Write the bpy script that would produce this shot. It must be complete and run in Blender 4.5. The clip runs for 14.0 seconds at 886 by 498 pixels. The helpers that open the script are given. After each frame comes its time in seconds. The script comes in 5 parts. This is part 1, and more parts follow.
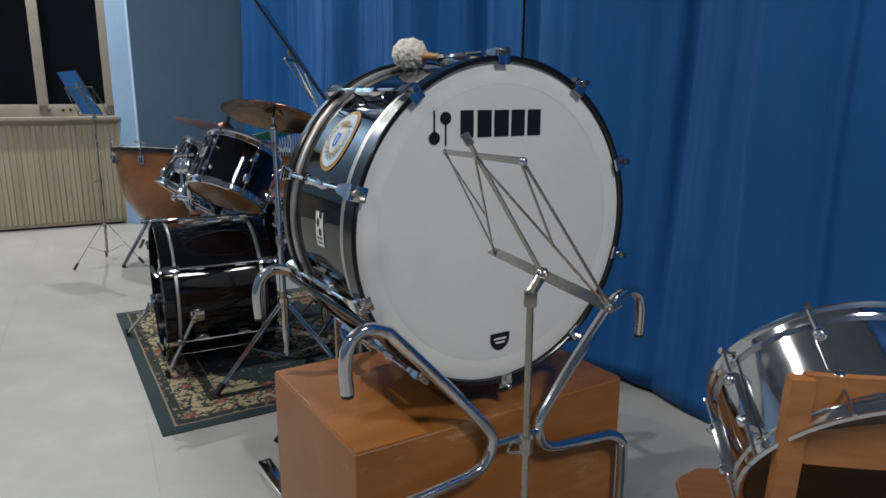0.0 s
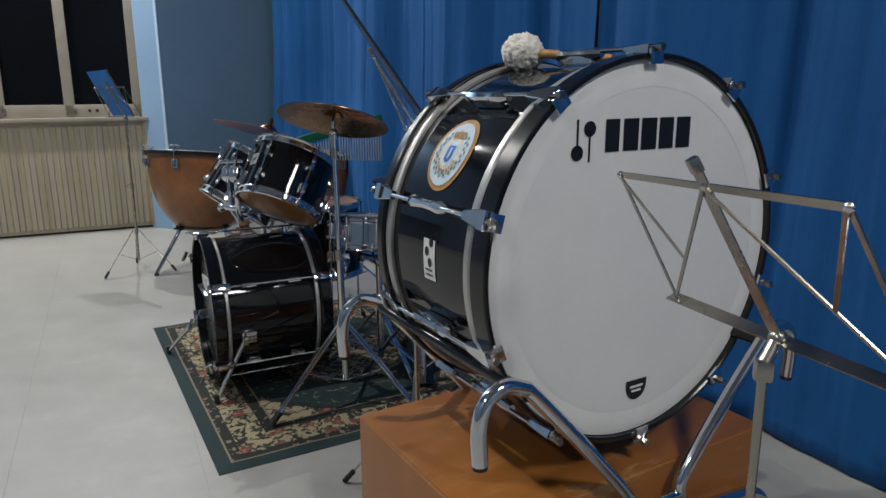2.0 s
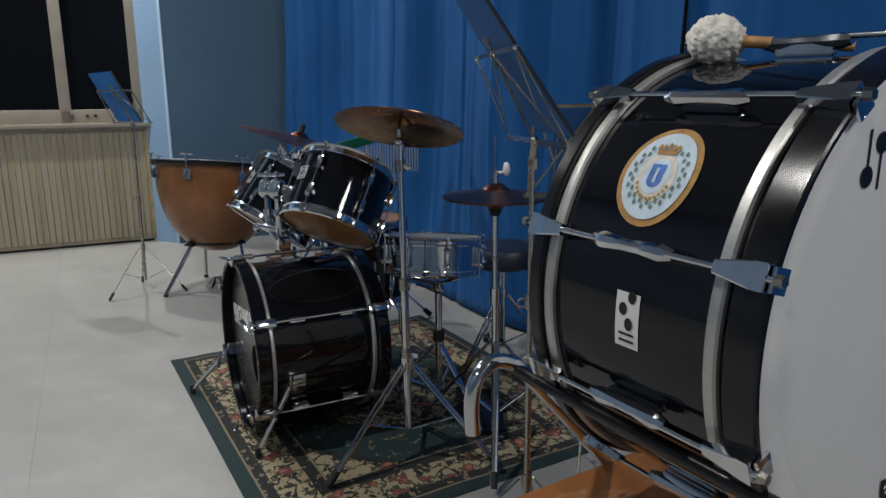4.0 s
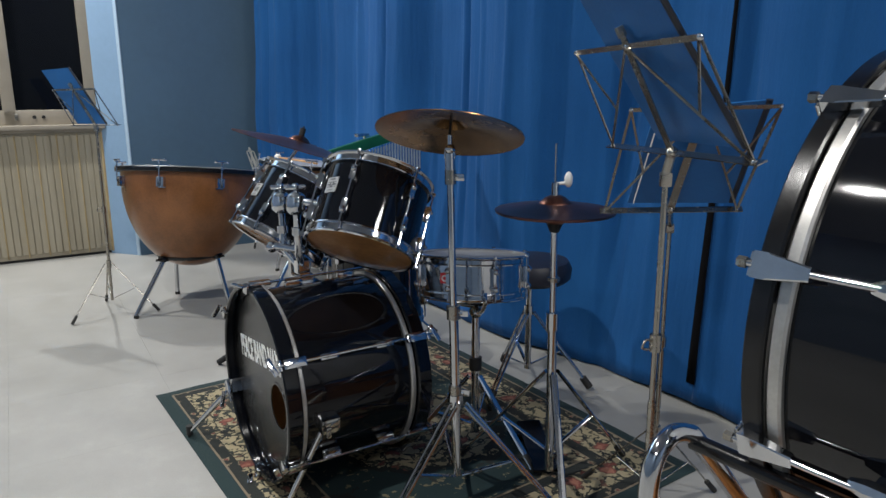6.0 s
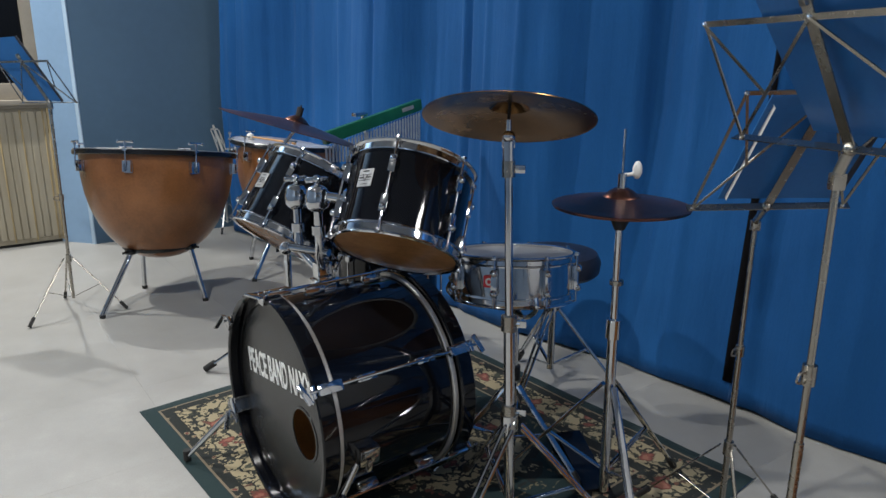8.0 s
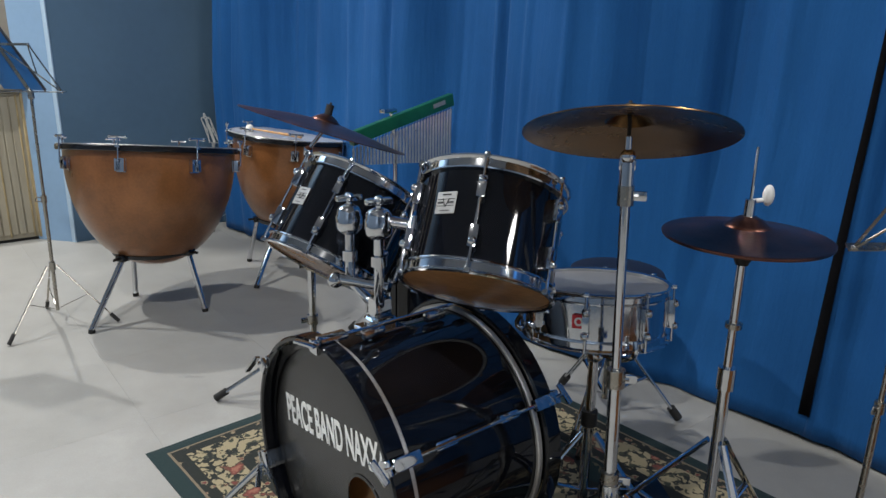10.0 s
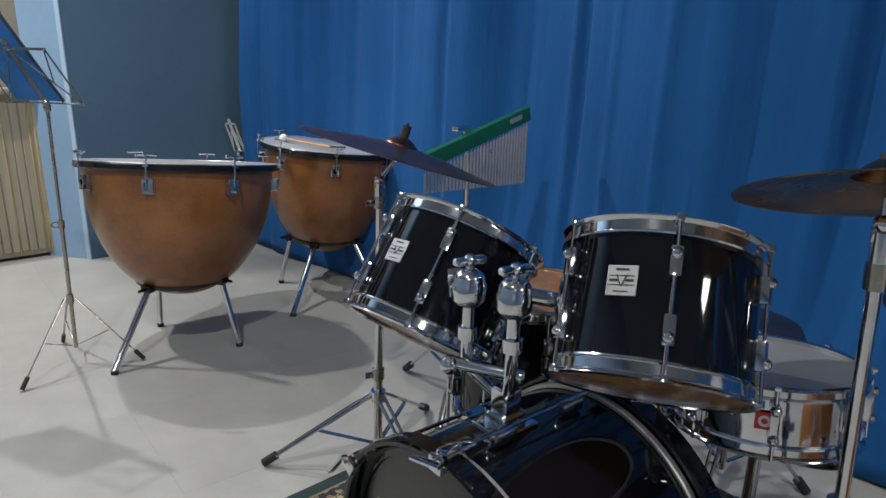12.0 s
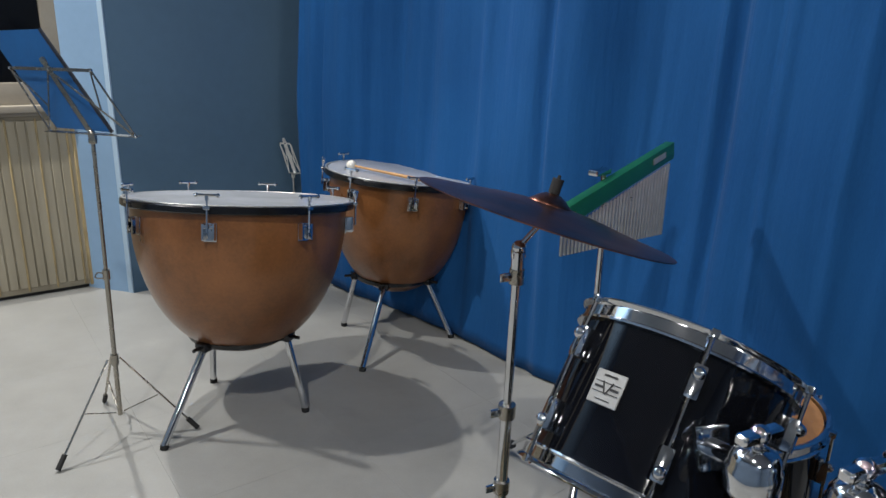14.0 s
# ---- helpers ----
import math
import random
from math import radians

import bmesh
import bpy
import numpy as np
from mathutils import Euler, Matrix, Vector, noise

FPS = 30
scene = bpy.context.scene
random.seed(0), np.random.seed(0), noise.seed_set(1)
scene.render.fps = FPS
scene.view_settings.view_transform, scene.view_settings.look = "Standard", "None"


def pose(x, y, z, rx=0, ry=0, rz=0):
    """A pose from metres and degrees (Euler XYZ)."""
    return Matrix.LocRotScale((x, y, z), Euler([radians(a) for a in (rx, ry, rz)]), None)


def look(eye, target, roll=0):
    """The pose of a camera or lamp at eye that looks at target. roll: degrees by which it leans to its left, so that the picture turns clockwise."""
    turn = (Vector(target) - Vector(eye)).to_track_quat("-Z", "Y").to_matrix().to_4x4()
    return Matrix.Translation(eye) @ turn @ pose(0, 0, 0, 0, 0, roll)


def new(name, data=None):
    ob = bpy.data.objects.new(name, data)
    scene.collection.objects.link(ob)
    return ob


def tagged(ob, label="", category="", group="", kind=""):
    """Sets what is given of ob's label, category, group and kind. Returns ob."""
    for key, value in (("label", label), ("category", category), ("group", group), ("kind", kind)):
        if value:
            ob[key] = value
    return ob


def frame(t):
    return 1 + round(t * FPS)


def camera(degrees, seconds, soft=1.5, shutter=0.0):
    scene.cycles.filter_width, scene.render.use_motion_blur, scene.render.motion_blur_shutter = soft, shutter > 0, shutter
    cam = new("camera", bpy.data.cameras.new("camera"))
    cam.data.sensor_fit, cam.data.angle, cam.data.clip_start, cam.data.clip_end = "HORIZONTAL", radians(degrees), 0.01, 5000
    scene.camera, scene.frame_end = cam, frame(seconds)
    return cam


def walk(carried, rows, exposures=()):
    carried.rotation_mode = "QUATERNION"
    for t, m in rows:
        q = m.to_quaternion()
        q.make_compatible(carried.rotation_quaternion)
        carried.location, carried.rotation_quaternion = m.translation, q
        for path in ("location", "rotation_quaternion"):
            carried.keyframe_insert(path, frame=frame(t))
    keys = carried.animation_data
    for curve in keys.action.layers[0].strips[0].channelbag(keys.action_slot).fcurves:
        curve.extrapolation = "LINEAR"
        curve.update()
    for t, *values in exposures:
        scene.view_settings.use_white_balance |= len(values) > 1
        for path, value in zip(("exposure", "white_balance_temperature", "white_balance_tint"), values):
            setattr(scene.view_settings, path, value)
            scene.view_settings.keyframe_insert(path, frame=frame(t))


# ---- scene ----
cam = camera(65.0, 14.0)
PATH = [
    (0, (0.3202, 0.3238, 1.2540), (0.1380, 2.1096, 0.8492), 0.1),
    (0.5, (0.2604, 0.3744, 1.2613), (0.0681, 2.1574, 0.8519), -0),
    (1, (0.1932, 0.4260, 1.2622), (-0.0083, 2.2071, 0.8492), -0.1),
    (1.5, (0.1224, 0.4812, 1.2742), (-0.0874, 2.2604, 0.8574), -0.2),
    (2, (0.0478, 0.5667, 1.2724), (-0.1656, 2.3460, 0.8574), -0.2),
    (2.5, (-0.0423, 0.6780, 1.2733), (-0.2558, 2.4573, 0.8574), -0.4),
    (3, (-0.1224, 0.7673, 1.2622), (-0.3303, 2.5484, 0.8501), -0.3),
    (3.5, (-0.2162, 0.8574, 1.2622), (-0.4168, 2.6404, 0.8556), -0.4),
    (3.7, (-0.2585, 0.8860, 1.2613), (-0.4517, 2.6708, 0.8584), -0.3),
    (5.8, (-0.6514, 1.1721, 1.2742), (-0.6928, 2.9670, 0.8712), -0.2),
    (6, (-0.6790, 1.2070, 1.2678), (-0.7066, 3.0010, 0.8620), -0.1),
    (6.5, (-0.7406, 1.2898, 1.2650), (-0.7332, 3.0820, 0.8473), 0),
    (7, (-0.8022, 1.3616, 1.2678), (-0.7700, 3.1482, 0.8298), -0),
    (7.5, (-0.8814, 1.4361, 1.2733), (-0.7986, 3.2154, 0.8096), 0),
    (8, (-0.9586, 1.4978, 1.2797), (-0.8446, 3.2724, 0.8059), 0.2),
    (8.2, (-0.9945, 1.5226, 1.2825), (-0.8685, 3.2945, 0.8041), 0.3),
    (10.5, (-1.2374, 1.9624, 1.3266), (-1.0470, 3.7168, 0.8041), 1.2),
    (11, (-1.2797, 2.0718, 1.3395), (-1.0957, 3.8254, 0.8142), 1.1),
    (11.5, (-1.3515, 2.1832, 1.3524), (-1.1675, 3.9348, 0.8197), 1.2),
    (12, (-1.4315, 2.2825, 1.3542), (-1.2503, 4.0342, 0.8206), 1.3),
    (12.5, (-1.4987, 2.4003, 1.3653), (-1.3220, 4.1510, 0.8289), 1.4),
    (13, (-1.5594, 2.5447, 1.3699), (-1.4048, 4.2992, 0.8354), 1.4),
    (13.5, (-1.6146, 2.6781, 1.3828), (-1.4830, 4.4353, 0.8528), 1.4),
    (14, (-1.6781, 2.8032, 1.3956), (-1.5649, 4.5623, 0.8676), 1.4),
]
walk(cam, [(t, look(eye, target, roll)) for t, eye, target, roll in PATH],
     [(0, -0.02), (2, -0.12), (3.3, -0.34), (3.7, -0.34), (5.8, 0.12), (8, 0.20), (10.5, 0.18), (12.5, 0.06), (14, 0.02)])

# ---- light: lamps above the hall, the last two added as fill, night outside ----
world = bpy.data.worlds.new("night")
scene.world = world
world.use_nodes = True
world.node_tree.nodes["Background"].inputs[0].default_value = (0.010, 0.012, 0.018, 1)
world.node_tree.nodes["Background"].inputs[1].default_value = 1.0


def area_lamp(x, y, z, watts, size, colour=(1.0, 0.985, 0.95)):
    data = bpy.data.lights.new("area_lamp", "AREA")
    data.energy, data.shape, data.size, data.color = watts, "DISK", size, colour
    ob = new("area_lamp", data)
    ob.location = (x, y, z)
    return ob


area_lamp(-3.45, 6.63, 3.90, 96, 0.09)
area_lamp(-4.40, 5.20, 4.20, 128, 0.11)
area_lamp(-2.40, 2.10, 4.20, 96, 0.14)
# two unseen fill lamps, added to brighten the drum head, curtain and end wall
area_lamp(2.45, -0.45, 4.20, 126, 1.0)
area_lamp(-2.00, -1.80, 4.20, 70, 0.4)

# ---- materials ----


def material(name, build):
    m = bpy.data.materials.new(name)
    m.use_nodes = True
    nt = m.node_tree
    build(nt, nt.nodes["Principled BSDF"])
    return m


def node(nt, kind, **inputs):
    n = nt.nodes.new(kind)
    for key, value in inputs.items():
        n.inputs[key.replace("_", " ")].default_value = value
    return n


def coords(nt, scale=1.0, space="Object"):
    tc = nt.nodes.new("ShaderNodeTexCoord")
    mp = nt.nodes.new("ShaderNodeMapping")
    mp.inputs["Scale"].default_value = (scale, scale, scale) if isinstance(scale, (int, float)) else scale
    nt.links.new(tc.outputs[space], mp.inputs["Vector"])
    return mp.outputs[0]


def noise_tex(nt, vec, scale, detail=4.0, rough=0.55):
    n = node(nt, "ShaderNodeTexNoise", Scale=scale, Detail=detail, Roughness=rough)
    nt.links.new(vec, n.inputs["Vector"])
    return n.outputs["Fac"]


def ramp(nt, fac, stops):
    r = nt.nodes.new("ShaderNodeValToRGB")
    el = r.color_ramp.elements
    while len(el) < len(stops):
        el.new(0.5)
    for e, (p, c) in zip(el, stops):
        e.position, e.color = p, (*c, 1)
    nt.links.new(fac, r.inputs["Fac"])
    return r.outputs["Color"]


def bump(nt, bsdf, height, strength=0.2, distance=0.002):
    b = node(nt, "ShaderNodeBump", Strength=strength, Distance=distance)
    nt.links.new(height, b.inputs["Height"])
    nt.links.new(b.outputs[0], bsdf.inputs["Normal"])


def maths(nt, op, a, b=None):
    n = nt.nodes.new("ShaderNodeMath")
    n.operation = op
    for i, v in enumerate((a, b)):
        if v is None:
            continue
        if isinstance(v, (int, float)):
            n.inputs[i].default_value = v
        else:
            nt.links.new(v, n.inputs[i])
    return n.outputs[0]


def mixed(nt, fac, a, b):
    n = nt.nodes.new("ShaderNodeMix")
    n.data_type = "RGBA"
    if isinstance(fac, (int, float)):
        n.inputs[0].default_value = fac
    else:
        nt.links.new(fac, n.inputs[0])
    for i, v in ((6, a), (7, b)):
        if isinstance(v, tuple):
            n.inputs[i].default_value = (*v, 1)
        else:
            nt.links.new(v, n.inputs[i])
    return n.outputs[2]


def plain(name, colour, rough=0.5, metal=0.0, coat=0.0, vary=0.12, scale=9.0, relief=0.05, rough_vary=0.12):
    """A surface with uneven tone at two scales, uneven gloss and fine relief."""
    def build(nt, b):
        vec = coords(nt)
        big, small = noise_tex(nt, vec, scale), noise_tex(nt, vec, scale * 14)
        f = maths(nt, "ADD", maths(nt, "MULTIPLY", big, 0.7), maths(nt, "MULTIPLY", small, 0.3))
        lo = tuple(max(0.0, c * (1 - 2 * vary)) for c in colour)
        hi = tuple(min(1.0, c * (1 + 2 * vary)) for c in colour)
        nt.links.new(ramp(nt, f, [(0.25, lo), (0.75, hi)]), b.inputs["Base Color"])
        b.inputs["Metallic"].default_value = metal
        b.inputs["Coat Weight"].default_value = coat
        b.inputs["Coat Roughness"].default_value = 0.12
        r = maths(nt, "ADD", maths(nt, "MULTIPLY", big, 2 * rough_vary), rough - rough_vary)
        nt.links.new(r, b.inputs["Roughness"])
        if relief:
            bump(nt, b, small, relief)
    return material(name, build)


chrome = plain("chrome", (0.66, 0.67, 0.69), 0.085, 1.0, vary=0.06, scale=20, relief=0.02, rough_vary=0.04)
steel = plain("nickel_steel", (0.40, 0.375, 0.33), 0.26, 1.0, vary=0.05, scale=14, relief=0.03)
worn_silver = plain("dull_silver_band", (0.52, 0.51, 0.49), 0.38, 0.75, vary=0.14, scale=12)
black_lacquer = plain("black_lacquer", (0.0035, 0.004, 0.006), 0.055, 0.0, vary=0.2, relief=0.006, rough_vary=0.02)
black_hoop = plain("black_hoop", (0.006, 0.006, 0.007), 0.20, vary=0.2)
rubber = plain("black_rubber", (0.012, 0.012, 0.012), 0.65, vary=0.2)
head_white = plain("coated_head", (0.69, 0.685, 0.665), 0.33, vary=0.03, scale=5, relief=0.02, rough_vary=0.05)
head_edge = plain("head_collar", (0.73, 0.72, 0.695), 0.42, vary=0.04, scale=12, relief=0.03)
head_black = plain("black_head", (0.022, 0.022, 0.022), 0.24, vary=0.15, scale=4)
head_timp = plain("timpani_head", (0.42, 0.43, 0.45), 0.22, vary=0.04, scale=4, relief=0.01)
maple = plain("bare_maple_ply", (0.62, 0.40, 0.20), 0.5, vary=0.12, scale=6)
head_snare = plain("worn_coated_snare_head", (0.19, 0.19, 0.19), 0.38, vary=0.12, scale=6, relief=0.02)
wood_inside = plain("tan_clear_head", (0.33, 0.16, 0.06), 0.22, vary=0.22, scale=5, relief=0.01)


def build_translucent(nt, b):
    out = nt.nodes["Material Output"]
    tr = nt.nodes.new("ShaderNodeBsdfTranslucent")
    col = ramp(nt, noise_tex(nt, coords(nt), 5.0), [(0.3, (0.72, 0.42, 0.18)), (0.7, (0.82, 0.52, 0.26))])
    nt.links.new(col, b.inputs["Base Color"])
    nt.links.new(col, tr.inputs["Color"])
    b.inputs["Roughness"].default_value = 0.3
    mix = nt.nodes.new("ShaderNodeMixShader")
    mix.inputs[0].default_value = 0.85
    nt.links.new(b.outputs[0], mix.inputs[1])
    nt.links.new(tr.outputs[0], mix.inputs[2])
    nt.links.new(mix.outputs[0], out.inputs["Surface"])


tan_head = material("translucent_tan_head", build_translucent)
ink = plain("black_ink", (0.008, 0.008, 0.010), 0.4, vary=0.1)
white_ink = plain("white_lettering", (0.82, 0.82, 0.80), 0.45, vary=0.06, scale=30)
paper = plain("white_paper", (0.66, 0.66, 0.64), 0.6, vary=0.05, scale=20)
badge_silver = plain("silver_badge", (0.36, 0.36, 0.355), 0.35, 0.35, vary=0.06, scale=40)
red_mark = plain("red_enamel", (0.50, 0.02, 0.03), 0.35, vary=0.1)
gold_trim = plain("gold_embroidery", (0.36, 0.19, 0.05), 0.7, vary=0.3, scale=60, relief=0.4)
crest_cloth = plain("pale_blue_cloth", (0.50, 0.60, 0.68), 0.75, vary=0.15, scale=40, relief=0.3)
crest_blue = plain("blue_embroidery", (0.05, 0.16, 0.50), 0.7, vary=0.3, scale=60, relief=0.3)
crest_cream = plain("cream_embroidery", (0.62, 0.58, 0.50), 0.75, vary=0.12, scale=60, relief=0.3)
crest_green = plain("green_embroidery", (0.10, 0.18, 0.14), 0.7, vary=0.3, scale=60, relief=0.3)
felt = plain("white_wool_felt", (0.74, 0.71, 0.64), 0.95, vary=0.08, scale=40, relief=0.5)
copper = plain("copper_brown_bowl", (0.235, 0.092, 0.030), 0.33, 0.12, coat=0.35, vary=0.22, scale=6, relief=0.03)
stick_wood = plain("pale_stick_wood", (0.46, 0.24, 0.09), 0.45, vary=0.2, scale=20)
bronze = plain("cymbal_bronze", (0.27, 0.150, 0.062), 0.25, 1.0, vary=0.25, scale=10, relief=0.05)
bronze_red = plain("dark_red_bronze", (0.24, 0.105, 0.075), 0.33, 1.0, vary=0.25, scale=10, relief=0.05)
green_paint = plain("green_lacquered_wood", (0.008, 0.105, 0.045), 0.35, coat=0.3, vary=0.15, scale=15)
alu = plain("chime_aluminium", (0.60, 0.60, 0.59), 0.32, 0.9, vary=0.08, scale=25)
seat_vinyl = plain("dark_vinyl", (0.012, 0.014, 0.025), 0.42, vary=0.2, scale=15, relief=0.2)
folder_blue = plain("blue_plastic_folder", (0.012, 0.105, 0.31), 0.42, vary=0.08, scale=8)
folder_dark = plain("dark_folder_edge", (0.015, 0.018, 0.030), 0.5, vary=0.1)
cream_paint = plain("cream_window_paint", (0.31, 0.275, 0.22), 0.48, vary=0.08, scale=6, relief=0.08)
white_ceiling = plain("ceiling_paint", (0.36, 0.36, 0.36), 0.9, vary=0.03, scale=2)
# the end wall's blue is set darker than the pier's
slate_wall = plain("slate_blue_wall", (0.072, 0.140, 0.220), 0.62, vary=0.05, scale=1.6, relief=0.10)
pale_wall = plain("light_blue_wall", (0.235, 0.37, 0.545), 0.6, vary=0.05, scale=1.6, relief=0.10)
pale_edge = plain("pale_blue_edge", (0.42, 0.56, 0.70), 0.5, vary=0.05, scale=3)
hall_wall = plain("hall_wall_paint", (0.13, 0.18, 0.25), 0.75, vary=0.05, scale=1.5)
strap_black = plain("black_webbing", (0.004, 0.004, 0.005), 0.9, vary=0.2, scale=60)
strap_black.node_tree.nodes["Principled BSDF"].inputs["Specular IOR Level"].default_value = 0.08


def build_floor(nt, b):
    vec = nt.nodes.new("ShaderNodeNewGeometry").outputs["Position"]
    big, mid, fine = noise_tex(nt, vec, 0.9), noise_tex(nt, vec, 5.0, 6, 0.65), noise_tex(nt, vec, 170)
    f = maths(nt, "ADD", maths(nt, "ADD", maths(nt, "MULTIPLY", big, 0.45), maths(nt, "MULTIPLY", mid, 0.40)), maths(nt, "MULTIPLY", fine, 0.15))
    stone = ramp(nt, f, [(0.30, (0.21, 0.207, 0.192)), (0.42, (0.275, 0.272, 0.255)), (0.55, (0.315, 0.311, 0.294)), (0.70, (0.395, 0.391, 0.372))])
    rnd = nt.nodes.new("ShaderNodeObjectInfo")
    tone = maths(nt, "ADD", maths(nt, "MULTIPLY", rnd.outputs["Random"], 0.08), 0.0)
    nt.links.new(mixed(nt, tone, stone, (0.22, 0.216, 0.20)), b.inputs["Base Color"])
    nt.links.new(maths(nt, "ADD", maths(nt, "MULTIPLY", mid, 0.24), 0.34), b.inputs["Roughness"])
    bump(nt, b, mid, 0.05, 0.003)


floor_stone = material("polished_grey_stone_tile", build_floor)
joint_grey = plain("tile_joint", (0.30, 0.296, 0.28), 0.8, vary=0.1)


def build_curtain(nt, b):
    vec = coords(nt)
    weave = noise_tex(nt, coords(nt, (260, 260, 60)), 1.0, 2)
    big = noise_tex(nt, vec, 1.1)
    nt.links.new(ramp(nt, maths(nt, "ADD", maths(nt, "MULTIPLY", big, 0.75), maths(nt, "MULTIPLY", weave, 0.25)),
                      [(0.3, (0.0070, 0.066, 0.212)), (0.7, (0.0120, 0.096, 0.284))]), b.inputs["Base Color"])
    b.inputs["Roughness"].default_value = 0.85
    b.inputs["Specular IOR Level"].default_value = 0.2
    b.inputs["Sheen Weight"].default_value = 0.04
    b.inputs["Sheen Roughness"].default_value = 0.4
    crease = noise_tex(nt, coords(nt, (7.0, 7.0, 0.9)), 1.0, 4, 0.5)
    bump(nt, b, maths(nt, "ADD", maths(nt, "MULTIPLY", crease, 1.0), maths(nt, "MULTIPLY", weave, 0.012)), 0.42, 0.06)


curtain_cloth = material("blue_curtain_cloth", build_curtain)


def build_brown(nt, b):
    vec = coords(nt)
    scuff = noise_tex(nt, coords(nt, (5, 22, 22)), 1.0, 6, 0.7)
    big = noise_tex(nt, vec, 3.0)
    col = ramp(nt, maths(nt, "ADD", maths(nt, "MULTIPLY", big, 0.5), maths(nt, "MULTIPLY", scuff, 0.5)),
               [(0.3, (0.225, 0.080, 0.017)), (0.56, (0.305, 0.116, 0.027)), (0.66, (0.36, 0.17, 0.058)), (0.80, (0.45, 0.27, 0.13))])
    worn = ramp(nt, noise_tex(nt, coords(nt, (3, 9, 9)), 1.0, 8, 0.72), [(0.60, (0, 0, 0)), (0.70, (0.75, 0.75, 0.75))])
    nt.links.new(mixed(nt, worn, col, (0.46, 0.29, 0.15)), b.inputs["Base Color"])
    nt.links.new(maths(nt, "ADD", maths(nt, "MULTIPLY", scuff, 0.3), 0.22), b.inputs["Roughness"])
    bump(nt, b, scuff, 0.08)


brown_box = material("worn_orange_brown_leatherette", build_brown)


def build_chair(nt, b):
    grain = noise_tex(nt, coords(nt, (4, 40, 40)), 1.0, 5, 0.6)
    nt.links.new(ramp(nt, grain, [(0.3, (0.25, 0.095, 0.027)), (0.7, (0.40, 0.165, 0.052))]), b.inputs["Base Color"])
    b.inputs["Roughness"].default_value = 0.38
    bump(nt, b, grain, 0.06)


chair_wood = material("varnished_orange_wood", build_chair)


def build_radiator(nt, b):
    vec = coords(nt)
    streak = noise_tex(nt, coords(nt, (18, 18, 0.8)), 1.0, 5, 0.6)
    big = noise_tex(nt, vec, 2.2)
    col = ramp(nt, streak, [(0.30, (0.27, 0.235, 0.165)), (0.50, (0.335, 0.295, 0.215)), (0.75, (0.375, 0.335, 0.25))])
    nt.links.new(mixed(nt, maths(nt, "MULTIPLY", big, 0.35), col, (0.38, 0.345, 0.27)), b.inputs["Base Color"])
    b.inputs["Roughness"].default_value = 0.55
    bump(nt, b, streak, 0.1)


radiator_paint = material("aged_cream_metal", build_radiator)
rod_yellow = plain("yellowed_trim", (0.38, 0.29, 0.15), 0.5, vary=0.2, scale=10)


def build_night(nt, b):
    b.inputs["Base Color"].default_value = (0.004, 0.0045, 0.006, 1)
    b.inputs["Specular IOR Level"].default_value = 0.22
    b.inputs["Roughness"].default_value = 0.05
    big = noise_tex(nt, coords(nt), 2.0)
    nt.links.new(maths(nt, "ADD", maths(nt, "MULTIPLY", big, 0.08), 0.03), b.inputs["Roughness"])


night_glass = material("night_window_glass", build_night)

RUG_L, RUG_W = 1.70, 1.38


